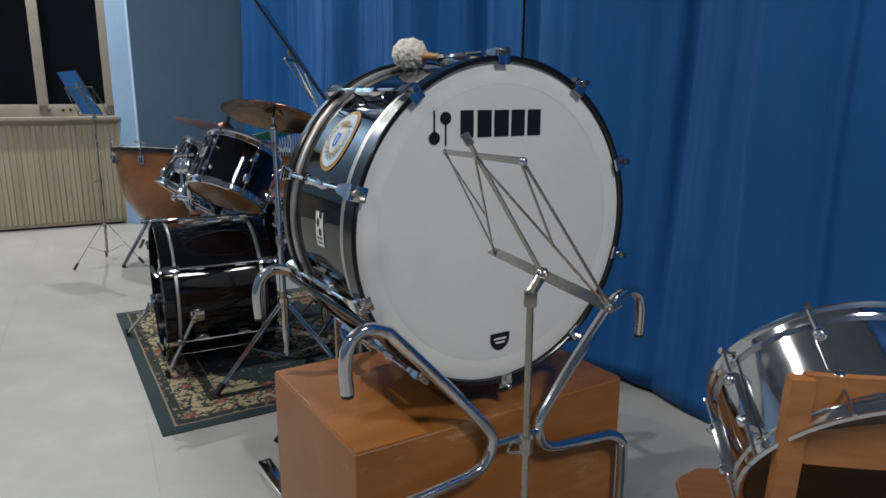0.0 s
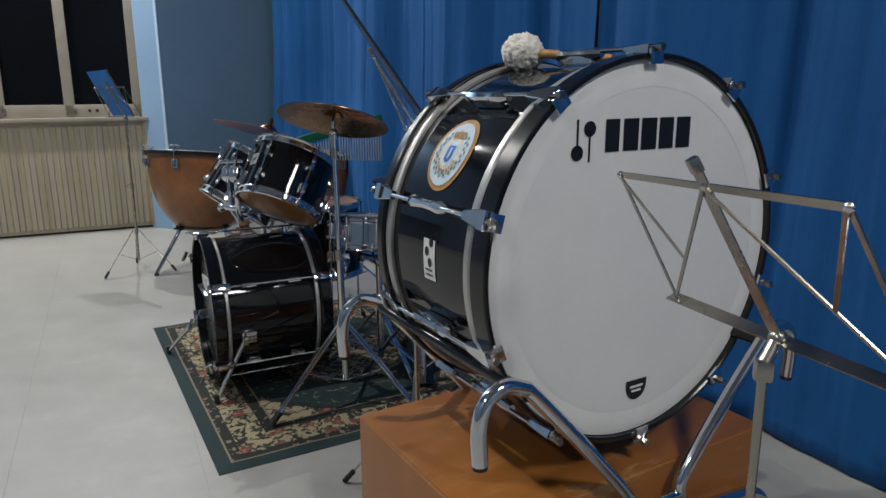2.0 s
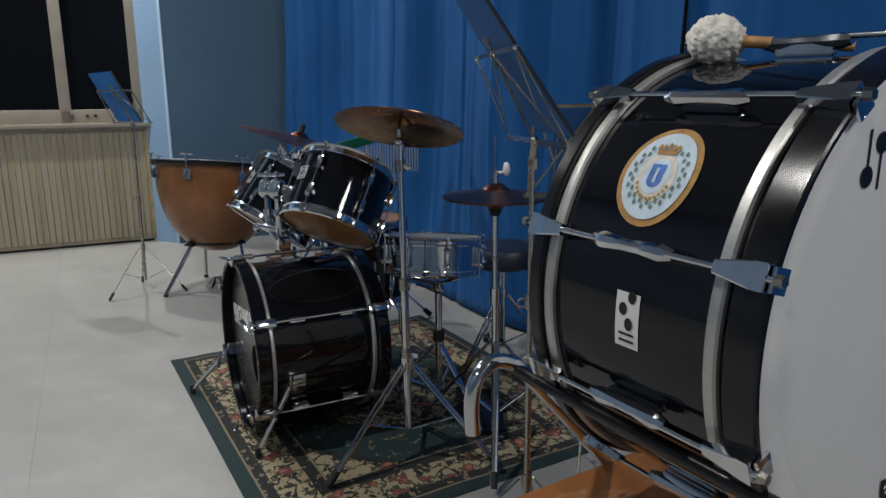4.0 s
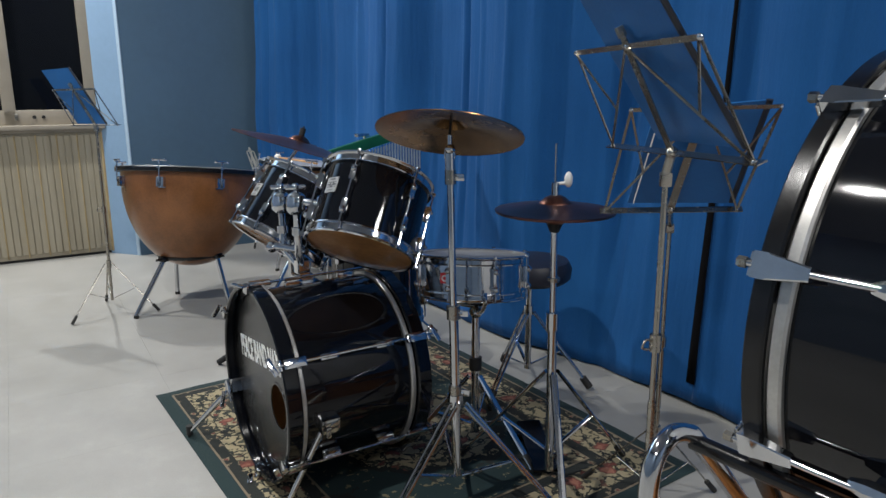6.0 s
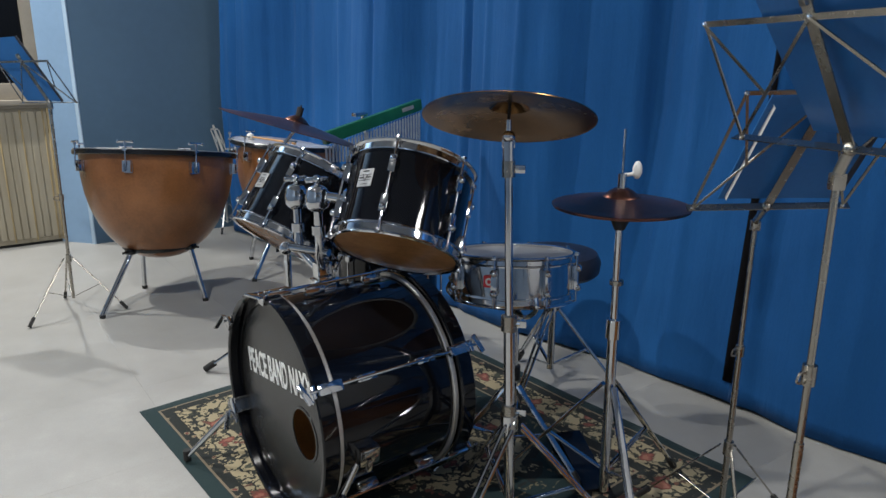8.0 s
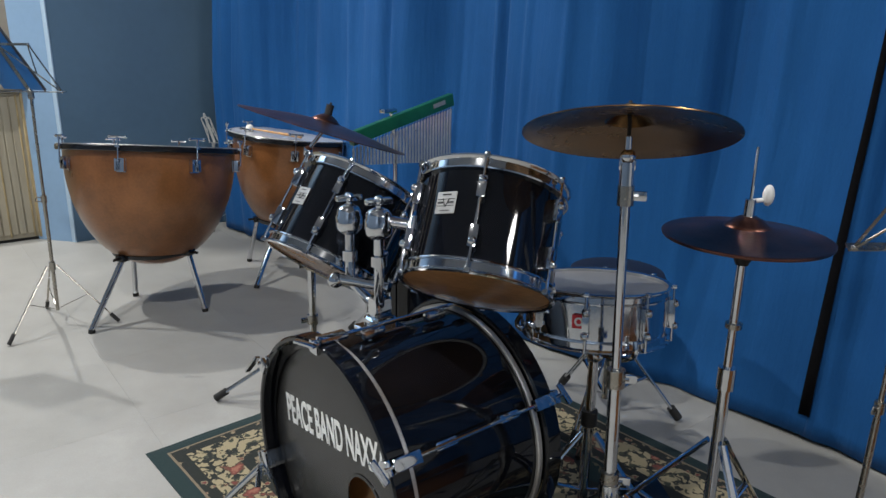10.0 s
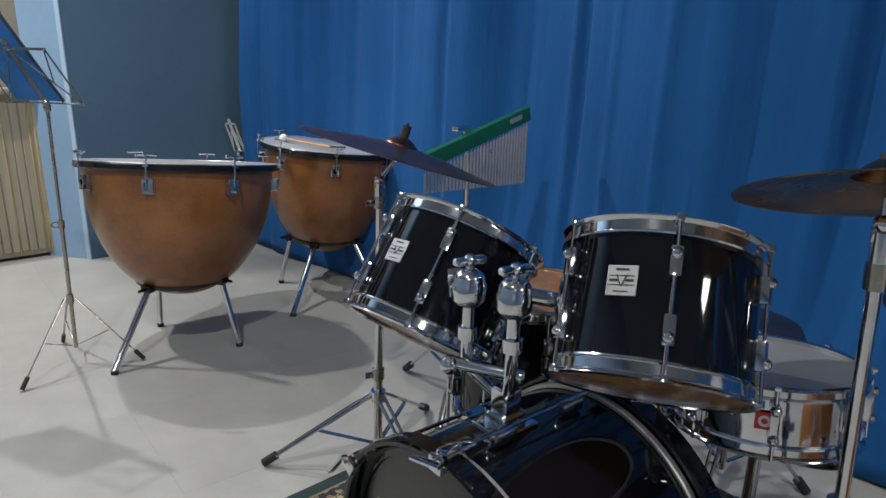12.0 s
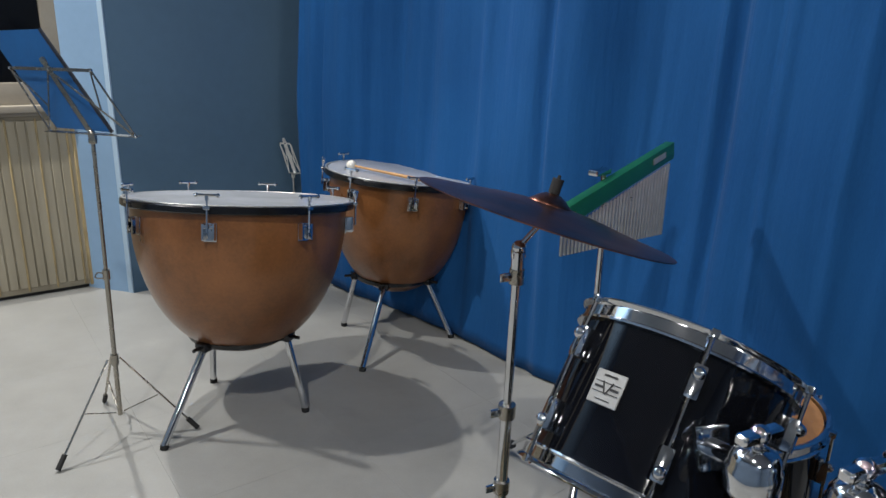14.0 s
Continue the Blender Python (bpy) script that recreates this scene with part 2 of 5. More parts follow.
def build_rug(nt, b):
    tc = nt.nodes.new("ShaderNodeTexCoord")
    sep = nt.nodes.new("ShaderNodeSeparateXYZ")
    nt.links.new(tc.outputs["Object"], sep.inputs[0])
    ex = maths(nt, "SUBTRACT", RUG_L / 2, maths(nt, "ABSOLUTE", sep.outputs[0]))
    ey = maths(nt, "SUBTRACT", RUG_W / 2, maths(nt, "ABSOLUTE", sep.outputs[1]))
    edge = maths(nt, "MINIMUM", ex, ey)
    vec = tc.outputs["Object"]
    teal, cream, dusk = (0.012, 0.034, 0.037), (0.40, 0.335, 0.205), (0.016, 0.020, 0.018)

    def cells(scale, grit):
        v = node(nt, "ShaderNodeTexVoronoi", Scale=scale, Randomness=0.9)
        nt.links.new(vec, v.inputs["Vector"])
        return maths(nt, "ADD", v.outputs["Distance"], maths(nt, "MULTIPLY", maths(nt, "SUBTRACT", noise_tex(nt, vec, scale * 3.2, 3), 0.5), grit))
    bloom, bud = cells(10.0, 1.1), cells(26.0, 0.9)
    vine = maths(nt, "LESS_THAN", maths(nt, "ABSOLUTE", maths(nt, "SUBTRACT", noise_tex(nt, vec, 15.0, 3), 0.5)), 0.030)
    leaf = maths(nt, "GREATER_THAN", noise_tex(nt, vec, 31.0, 2), 0.585)
    rose = ramp(nt, bloom, [(0.06, (0.36, 0.15, 0.10)), (0.16, (0.21, 0.045, 0.040)), (0.24, (0.16, 0.075, 0.05)), (0.30, (0.030, 0.028, 0.022))])
    ground = mixed(nt, leaf, cream, (0.055, 0.060, 0.042))
    ground = mixed(nt, vine, ground, dusk)
    ground = mixed(nt, maths(nt, "LESS_THAN", bloom, 0.29), ground, rose)
    trellis = mixed(nt, maths(nt, "LESS_THAN", bud, 0.26), dusk, (0.30, 0.24, 0.15))
    trellis = mixed(nt, maths(nt, "LESS_THAN", bud, 0.13), trellis, (0.20, 0.05, 0.045))
    plain_field = mixed(nt, maths(nt, "MULTIPLY", vine, leaf), teal, (0.20, 0.17, 0.10))
    # a lobed cream medallion in the middle and scrolled corners on a plain green field
    wave = maths(nt, "MULTIPLY", maths(nt, "SUBTRACT", noise_tex(nt, vec, 6.5, 4), 0.5), 0.9)
    mx, my = maths(nt, "DIVIDE", maths(nt, "ADD", sep.outputs[0], 0.04), 0.34), maths(nt, "DIVIDE", maths(nt, "ADD", sep.outputs[1], 0.05), 0.30)
    reach = maths(nt, "ADD", maths(nt, "SQRT", maths(nt, "ADD", maths(nt, "MULTIPLY", mx, mx), maths(nt, "MULTIPLY", my, my))), wave)
    corner = maths(nt, "ADD", maths(nt, "MULTIPLY", maths(nt, "ADD", ex, ey), 1.25), wave)
    shape = maths(nt, "MINIMUM", reach, corner)
    field = mixed(nt, maths(nt, "LESS_THAN", shape, 1.0), plain_field, ground)
    rim = maths(nt, "LESS_THAN", maths(nt, "ABSOLUTE", maths(nt, "SUBTRACT", shape, 1.0)), 0.05)
    field = mixed(nt, rim, field, dusk)

    def band(lo, hi, under, over):
        inside = maths(nt, "MULTIPLY", maths(nt, "GREATER_THAN", edge, lo), maths(nt, "LESS_THAN", edge, hi))
        return mixed(nt, inside, under, over)
    col = band(-1, 0.052, field, teal)
    col = band(0.052, 0.060, col, (0.24, 0.19, 0.13))
    col = band(0.060, 0.098, col, trellis)
    col = band(0.098, 0.215, col, ground)
    col = band(0.215, 0.258, col, trellis)
    col = band(0.258, 0.266, col, (0.26, 0.21, 0.14))
    pile = noise_tex(nt, vec, 420, 2)
    nt.links.new(mixed(nt, maths(nt, "MULTIPLY", pile, 0.35), col, (0.020, 0.022, 0.020)), b.inputs["Base Color"])
    b.inputs["Roughness"].default_value = 0.95
    bump(nt, b, pile, 0.5, 0.003)


rug_pile = material("dark_green_floral_rug", build_rug)

# ---- mesh helpers ----
UP = Vector((0, 0, 1))


def axes(c, n, toward=None):
    """A frame at c whose z runs along n and whose x is level (or leans to toward)."""
    z = Vector(n).normalized()
    x = UP.cross(z) if toward is None else Vector(toward) - z * Vector(toward).dot(z)
    if x.length < 1e-4:
        x = Vector((1, 0, 0))
    x.normalize()
    y = z.cross(x)
    m = Matrix((x, y, z)).transposed().to_4x4()
    m.translation = Vector(c)
    return m


def lathe(bm, profile, seg=48, m=Matrix(), loop=False):
    rings = []
    for r, z in profile:
        if r < 1e-6:
            rings.append([bm.verts.new(m @ Vector((0, 0, z)))])
        else:
            rings.append([bm.verts.new(m @ Vector((r * math.cos(2 * math.pi * i / seg), r * math.sin(2 * math.pi * i / seg), z))) for i in range(seg)])
    pairs = list(zip(rings, rings[1:])) + ([(rings[-1], rings[0])] if loop else [])
    for a, b in pairs:
        for i in range(seg):
            j = (i + 1) % seg
            if len(a) == 1 and len(b) == 1:
                continue
            if len(a) == 1:
                bm.faces.new((a[0], b[i], b[j]))
            elif len(b) == 1:
                bm.faces.new((a[i], b[0], a[j]))
            else:
                bm.faces.new((a[i], b[i], b[j], a[j]))


def smooth_path(pts, k=6):
    pts = [Vector(p) for p in pts]
    out = []
    for i in range(len(pts) - 1):
        p0, p1, p2, p3 = pts[max(i - 1, 0)], pts[i], pts[i + 1], pts[min(i + 2, len(pts) - 1)]
        for j in range(k):
            t = j / k
            out.append(0.5 * ((2 * p1) + (p2 - p0) * t + (2 * p0 - 5 * p1 + 4 * p2 - p3) * t * t + (3 * p1 - p0 - 3 * p2 + p3) * t ** 3))
    return out + [pts[-1]]


def tube(bm, pts, r, seg=10, flat=1.0, up=None):
    """A capped round (or, with flat below 1, flattened) tube along the points."""
    pts = [Vector(p) for p in pts]
    rings, side = [], None
    for i, p in enumerate(pts):
        d = (pts[min(i + 1, len(pts) - 1)] - pts[max(i - 1, 0)]).normalized()
        if side is None:
            ref = Vector(up) if up is not None else (UP if abs(d.z) < 0.9 else Vector((1, 0, 0)))
            side = ref.cross(d)
        side = (side - d * side.dot(d)).normalized()
        other = d.cross(side)
        rr = r[i] if isinstance(r, (list, tuple)) else r
        rings.append([bm.verts.new(p + rr * (side * math.cos(2 * math.pi * k / seg) + other * flat * math.sin(2 * math.pi * k / seg))) for k in range(seg)])
    for a, b in zip(rings, rings[1:]):
        for i in range(seg):
            j = (i + 1) % seg
            bm.faces.new((a[i], a[j], b[j], b[i]))
    bm.faces.new(rings[0][::-1])
    bm.faces.new(rings[-1])


def slab(bm, size, m=Matrix(), bevel=0.0, segs=2):
    made = bmesh.ops.create_cube(bm, size=1.0)["verts"]
    bmesh.ops.transform(bm, matrix=m @ Matrix.Diagonal((*size, 1)), verts=made)
    if bevel:
        edges = list({e for v in made for e in v.link_edges})
        bmesh.ops.bevel(bm, geom=edges, offset=bevel, segments=segs, profile=0.7, affect="EDGES")


def bar(bm, a, b, w, t, up=UP):
    """A flat bar of width w and thickness t from a to b; its width lies across up."""
    a, b = Vector(a), Vector(b)
    z = (b - a).normalized()
    x = Vector(up).cross(z)
    x = x.normalized() if x.length > 1e-4 else Vector((1, 0, 0))
    m = Matrix((x, z.cross(x), z)).transposed().to_4x4()
    m.translation = (a + b) / 2
    slab(bm, (w, t, (b - a).length), m)


def ball(bm, c, r, seg=14, squash=1.0):
    made = bmesh.ops.create_uvsphere(bm, u_segments=seg, v_segments=max(6, seg // 2 + 2), radius=r)["verts"]
    bmesh.ops.transform(bm, matrix=Matrix.Translation(c) @ Matrix.Diagonal((1, 1, squash, 1)), verts=made)


def finish(bm, name, mat, angle=38):
    bmesh.ops.recalc_face_normals(bm, faces=bm.faces)
    me = bpy.data.meshes.new(name)
    bm.to_mesh(me)
    bm.free()
    me.polygons.foreach_set("use_smooth", [True] * len(me.polygons))
    me.set_sharp_from_angle(angle=radians(angle))
    me.materials.append(mat)
    return me


def thing(name, label, category, m=Matrix(), group="", kind=""):
    ob = new(name)
    ob.empty_display_size = 0.1
    ob.matrix_world = m
    return tagged(ob, label, category, group, kind)


def part(name, bm, mat, parent, label="", angle=38):
    """Links bm, given in its thing's own frame, as one mesh under a thing or a part."""
    ob = new(name, finish(bm, name, mat, angle))
    ob.parent = parent
    if label:
        ob["label"] = label
    return ob


def single(name, bm, mat, label, category, m=Matrix(), group="", kind="", angle=38):
    ob = new(name, finish(bm, name, mat, angle))
    ob.matrix_world = m
    return tagged(ob, label, category, group, kind)


def built(*shapes):
    """A bmesh filled by calls given as (function, arguments...)."""
    bm = bmesh.new()
    for f, *args in shapes:
        f(bm, *args)
    return bm


def lettering(text, height, mat, name, parent, m, width=None, thick=0.0006, bold=0.022):
    cu = bpy.data.curves.new(name, "FONT")
    cu.offset = height * bold
    cu.body, cu.size, cu.extrude, cu.align_x, cu.align_y = text, height, thick, "CENTER", "CENTER"
    tmp = new(name, cu)
    bpy.context.view_layer.update()
    me = bpy.data.meshes.new_from_object(tmp.evaluated_get(bpy.context.evaluated_depsgraph_get()))
    bpy.data.objects.remove(tmp)
    if width:
        xs = [v.co.x for v in me.vertices]
        k = width / (max(xs) - min(xs))
        for v in me.vertices:
            v.co.x *= k
    me.transform(m)
    me.materials.clear()
    me.materials.append(mat)
    ob = new(name, me)
    ob.parent = parent
    return ob

# ---- the hall ----
E1 = Vector((0.845, 0.535, 0)).normalized()      # along the end wall with the window
N1 = Vector((E1.y, -E1.x, 0))                    # out of that wall, into the hall
P0 = Vector((-3.49, 6.61, 0))                    # where the radiator cover meets the pier
U1 = Vector((0.639, -0.769, 0)).normalized()     # along the curtain
V1 = Vector((-U1.y, U1.x, 0)) * -1               # out of the curtain, into the hall
C0 = Vector((-2.11, 6.88, 0))                    # a point at the curtain's foot
PIER_A, PIER_B = Vector((-3.449, 6.659, 0)), Vector((-3.165, 6.563, 0))
ROOM_H = 4.45


def wall(name, a, b, z0, z1, thick, mat, label):
    """An upright wall from a to b whose face is the line a to b; the thickness goes to its left."""
    a, b = Vector(a), Vector(b)
    d = (b - a).normalized()
    out = Vector((-d.y, d.x, 0))
    m = Matrix((d, out, UP)).transposed().to_4x4()
    m.translation = (a + b) / 2 + out * thick / 2 + UP * (z0 + z1) / 2
    return single(name, built((slab, ((b - a).length, thick, z1 - z0))), mat, label, "wall", m, kind="structure")


def room(e, n):
    return P0 + E1 * e + N1 * n


floor = single("floor", built((slab, (16, 16, 0.10), Matrix.Translation((0, 0, -0.0522)))), joint_grey, "pale grey polished stone tile floor", "floor",
               axes(room(0.5, 5.5), UP, E1), kind="structure")
ceiling = single("ceiling", built((slab, (16, 16, 0.12))), white_ceiling, "plain white painted ceiling", "ceiling",
                 axes(room(0.5, 5.5) + UP * (ROOM_H + 0.06), UP, E1), kind="structure")
# end wall: panel behind the radiator, lintel over the window, piers
wall("wall_north_low", room(-4.2, -0.16), room(0.30, -0.16), 0, 1.02, 0.25, hall_wall, "wall below the window behind the radiator cover")
wall("wall_north_high", room(-4.2, -0.06), room(0.30, -0.06), 2.75, ROOM_H, 0.35, pale_wall, "light blue wall above the window")
wall("wall_north_left", room(-4.2, -0.06), room(-2.3, -0.06), 1.02, 2.75, 0.35, pale_wall, "light blue wall beside the window")
wall("wall_pier", PIER_A, PIER_B, 0, ROOM_H, 0.20, pale_wall, "light blue side of a wall pier")
# narrow strip down the pier's corner in a paler blue than its side
edge = single("trim_pier_edge", built((slab, (0.030, 0.012, ROOM_H - 0.01), Matrix.Translation((0, 0, (ROOM_H - 0.01) / 2)), 0.004)), pale_edge, "paler strip along the corner of the wall pier", "trim",
              axes(PIER_B + (PIER_A - PIER_B).normalized() * 0.016 + Vector((PIER_A.y - PIER_B.y, PIER_B.x - PIER_A.x, 0)).normalized() * -0.002, UP, PIER_B - PIER_A), kind="structure")
wall("wall_slate", PIER_B, PIER_B + E1 * 2.4, 0, ROOM_H, 0.30, slate_wall, "slate blue end wall")
wall("wall_east", C0 + U1 * -1.2 - V1 * 0.22, C0 + U1 * 11.5 - V1 * 0.22, 0, ROOM_H, 0.2, hall_wall, "plain wall behind the curtain")
wall("wall_west", room(-4.2, 11.5), room(-4.2, -0.2), 0, ROOM_H, 0.2, hall_wall, "plain painted side wall of the hall")
wall("wall_south", room(7.5, 11.0), room(-4.4, 11.0), 0, ROOM_H, 0.2, hall_wall, "plain painted far wall of the hall")


def window_unit():
    w = thing("window_1", "cream wooden casement window, dark night behind the panes", "window", axes(room(0, -0.05), UP, E1), kind="structure")
    left, right, z0, z1 = -2.3, 0.085, 1.03, 2.75
    posts = [left + 0.04, -1.62, -1.05, -0.515, 0.04]
    for x, wd in zip(posts, (0.08, 0.08, 0.10, 0.085, 0.09)):
        part("window_frame", built((slab, (wd, 0.07, z1 - z0), Matrix.Translation((x, 0, (z0 + z1) / 2)), 0.008)), cream_paint, w)
    part("window_frame", built((slab, (right - left, 0.072, 0.11), Matrix.Translation(((left + right) / 2, 0.001, z0 + 0.055)), 0.008)), cream_paint, w)
    part("window_frame", built((slab, (right - left, 0.072, 0.09), Matrix.Translation(((left + right) / 2, 0.001, z1 - 0.045)), 0.008)), cream_paint, w)
    for a, b in zip(posts, posts[1:]):
        part("pane", built((slab, (b - a - 0.05, 0.006, z1 - z0 - 0.12), Matrix.Translation(((a + b) / 2, 0.012, (z0 + z1) / 2)))), night_glass, w)
    part("window_sill", built((slab, (right - left + 0.04, 0.16, 0.035), Matrix.Translation(((left + right) / 2, -0.02, z0 - 0.018)), 0.008)), cream_paint, w)
    for x in (-0.36, -0.30):
        part("lock", built((tube, [(x, -0.034, 1.088), (x, -0.042, 1.088)], 0.013, 14)), rubber, w)
    for x in (-0.475, -1.01):
        part("catch", built((slab, (0.02, 0.03, 0.05), Matrix.Translation((x, -0.045, 1.09)), 0.004)), steel, w)


def radiator_cover():
    length = 2.9
    r = thing("radiator_cover", "aged cream metal radiator cover below the window", "radiator cover", axes(room(0.085 - length / 2, 0), UP, E1))
    part("body", built((slab, (length, 0.14, 0.95), Matrix.Translation((0, 0.085, 0.495)), 0.006)), radiator_paint, r)
    part("top_edge", built((slab, (length + 0.02, 0.17, 0.028), Matrix.Translation((0, 0.075, 0.986)), 0.006)), cream_paint, r)
    part("plinth", built((slab, (length, 0.12, 0.022), Matrix.Translation((0, 0.09, 0.011)))), rubber, r)
    x, i = -length / 2 + 0.03, 0
    while x < length / 2 - 0.01:
        part("slat", built((slab, (0.041, 0.012, 0.90), Matrix.Translation((x, 0.0125, 0.50)), 0.003, 1)), radiator_paint, r)
        if i % 3 == 1:
            part("trim_rod", built((slab, (0.010, 0.014, 0.93), Matrix.Translation((x + 0.022, 0.008, 0.495)), 0.003, 1)), rod_yellow, r)
        x, i = x + 0.046, i + 1
    part("end_trim", built((slab, (0.02, 0.022, 0.95), Matrix.Translation((length / 2 - 0.010, 0.004, 0.495)), 0.004, 1)), rod_yellow, r)


window_unit()
radiator_cover()

CURTAIN_H = 4.2


def fold(u, z):
    """How far the curtain's cloth stands out at u along it and at height z."""
    k = 0.30 + 0.92 * min(1.0, z / 1.1) ** 0.8 - 0.10 * z / CURTAIN_H
    w = u + 0.10 * math.sin(u * 2.3 + 0.6) + 0.03 * noise.noise((u * 0.9, z * 0.12, 1.0))
    a = math.sin(w * 5.0)
    d = 0.068 * math.copysign(abs(a) ** 1.15, a) + 0.036 * math.sin(w * 2.7 + 0.8)
    b = math.sin(w * 11.5 + 2.4 * math.sin(u * 1.3 + 0.4))
    d += 0.044 * max(0.0, b) ** 2 * (0.6 + noise.noise((u * 0.7, 5.0, 0.0))) + 0.016 * max(0.0, math.sin(w * 21.0 + 2.0 * math.sin(u * 1.9))) ** 6
    d -= 0.055 * max(0.0, math.sin(w * 4.3 + 1.1 * math.sin(u * 1.7))) ** 14 + 0.035 * max(0.0, math.sin(w * 7.9 + 2.0)) ** 18
    d += 0.022 * noise.noise((u * 1.3, z * 0.6, 3.0)) + 0.006 * noise.noise((u * 6.0, z * 1.6, 9.0)) + 0.003 * noise.noise((u * 16.0, z * 2.2, 4.0))
    # slanting drag lines where the cloth settles towards the floor
    low = max(0.0, 1.0 - z / 0.7)
    d += low * (0.020 * noise.noise((u * 2.2 + z * 1.6, z * 1.1, 7.0)) + 0.012 * noise.noise((u * 5.0 + z * 4.0, z * 2.0, 2.0)))
    return d * k + 0.050 * max(0.0, 1.0 - z / 1.6)


def curtain(name, u0, u1, lean, label):
    bm = bmesh.new()
    nu, nz = int((u1 - u0) / 0.013), 64
    grid = []
    for i in range(nu + 1):
        u = u0 + (u1 - u0) * i / nu
        col = []
        for j in range(nz + 1):
            q = j / nz
            foot = 0.012 + 0.006 * math.sin(u * 7.0)
            z = foot + (CURTAIN_H - foot) * q
            drift = lean * (1 - q) * max(0.0, 1 - (u - u0) / 1.2)
            p = C0 + U1 * (u + drift) + V1 * (fold(u, z) + 0.02 * (1 - q) ** 2) + UP * z
            col.append(bm.verts.new(p))
        grid.append(col)
    for a, b in zip(grid, grid[1:]):
        for j in range(nz):
            bm.faces.new((a[j], b[j], b[j + 1], a[j + 1]))
    ob = single(name, bm, curtain_cloth, label, "curtain", angle=180)
    s = ob.modifiers.new("cloth", "SOLIDIFY")
    s.thickness, s.offset = 0.003, 0
    return ob


curtain("curtain", -0.02, 3.88, -0.10, "royal blue stage curtain in deep hanging folds")
curtain("curtain", 3.85, 9.6, 0.0, "royal blue stage curtain in deep hanging folds beside the drums")


def strap():
    bm = bmesh.new()
    u_top, u_low = 3.93, 3.84
    for k in range(24):
        z0, z1 = 0.10 + (CURTAIN_H - 0.15) * k / 24, 0.10 + (CURTAIN_H - 0.15) * (k + 1) / 24
        pts = []
        for z in (z0, z1):
            q = z / CURTAIN_H
            u, w = u_low + (u_top - u_low) * q, max(0.007, 0.019 - 0.030 * q)
            for s in (-1, 1):
                pts.append(C0 + U1 * (u + s * w) + V1 * (max(fold(u + t * 0.04, z) for t in (-1, 0, 1)) + 0.022) + UP * z)
        bm.faces.new([bm.verts.new(pts[i]) for i in (0, 1, 3, 2)])
    bmesh.ops.remove_doubles(bm, verts=bm.verts, dist=0.0005)
    ob = single("strap", bm, strap_black, "black fabric strap hanging down the blue curtain", "strap")
    s = ob.modifiers.new("cloth", "SOLIDIFY")
    s.thickness = 0.004


strap()

# ---- rug ----
RUG_F, RUG_A = Vector((-0.957, 2.576, 0)), Vector((-1.95, 3.95, 0))
rug_x = (RUG_A - RUG_F).normalized()
rug_y = Vector((rug_x.y, -rug_x.x, 0))


def rug():
    c = (RUG_F + RUG_A) / 2 + rug_y * RUG_W / 2
    bm = bmesh.new()
    n = 60
    top = [[bm.verts.new((RUG_L * (i / n - 0.5), RUG_W * (j / n - 0.5), 0.008 + 0.003 * noise.noise((i * 0.16, j * 0.16, 0.3)) - (0.005 if i in (0, n) or j in (0, n) else 0)))
            for j in range(n + 1)] for i in range(n + 1)]
    for i in range(n):
        for j in range(n):
            bm.faces.new((top[i][j], top[i + 1][j], top[i + 1][j + 1], top[i][j + 1]))
    rim = [e for e in bm.edges if e.is_boundary]
    low = bmesh.ops.extrude_edge_only(bm, edges=rim)["geom"]
    for v in low:
        if isinstance(v, bmesh.types.BMVert):
            v.co.z = 0.0005
    single("rug", bm, rug_pile, "dark green oriental rug with cream and red floral borders", "rug", axes(c, UP, rug_x))


rug()
RUG_TOP = 0.011

# ---- drums ----


def hoop_profile(r, w, t):
    """A rectangular hoop section with eased edges: inner radius r - t, outer r, height w from 0."""
    e = min(w, t) * 0.25
    return [(r - t, e), (r - t, w - e), (r - t + e, w), (r - e, w), (r, w - e), (r, e), (r - e, 0), (r - t + e, 0)]


def shifted(profile, dz):
    return [(r, z + dz) for r, z in profile]


def around(k, r, z, spin=0.0):
    """A frame on a drum's shell at the angle k (degrees): x outwards, z along the drum's axis."""
    a = radians(k)
    x, z1 = Vector((math.cos(a), math.sin(a), 0)), UP
    m = Matrix((x, z1.cross(x), z1)).transposed().to_4x4()
    m.translation = x * r + UP * z
    return m @ pose(0, 0, 0, spin, 0, 0)


def flanged_hoop(r, h):
    """A pressed steel hoop: rolled lip, wall and lower flange."""
    return [(r - 0.006, 0.0), (r + 0.003, 0.0), (r + 0.004, 0.003), (r - 0.001, 0.006), (r - 0.001, h - 0.008), (r + 0.004, h - 0.004),
            (r + 0.006, h), (r + 0.001, h + 0.003), (r - 0.006, h), (r - 0.007, 0.006)]


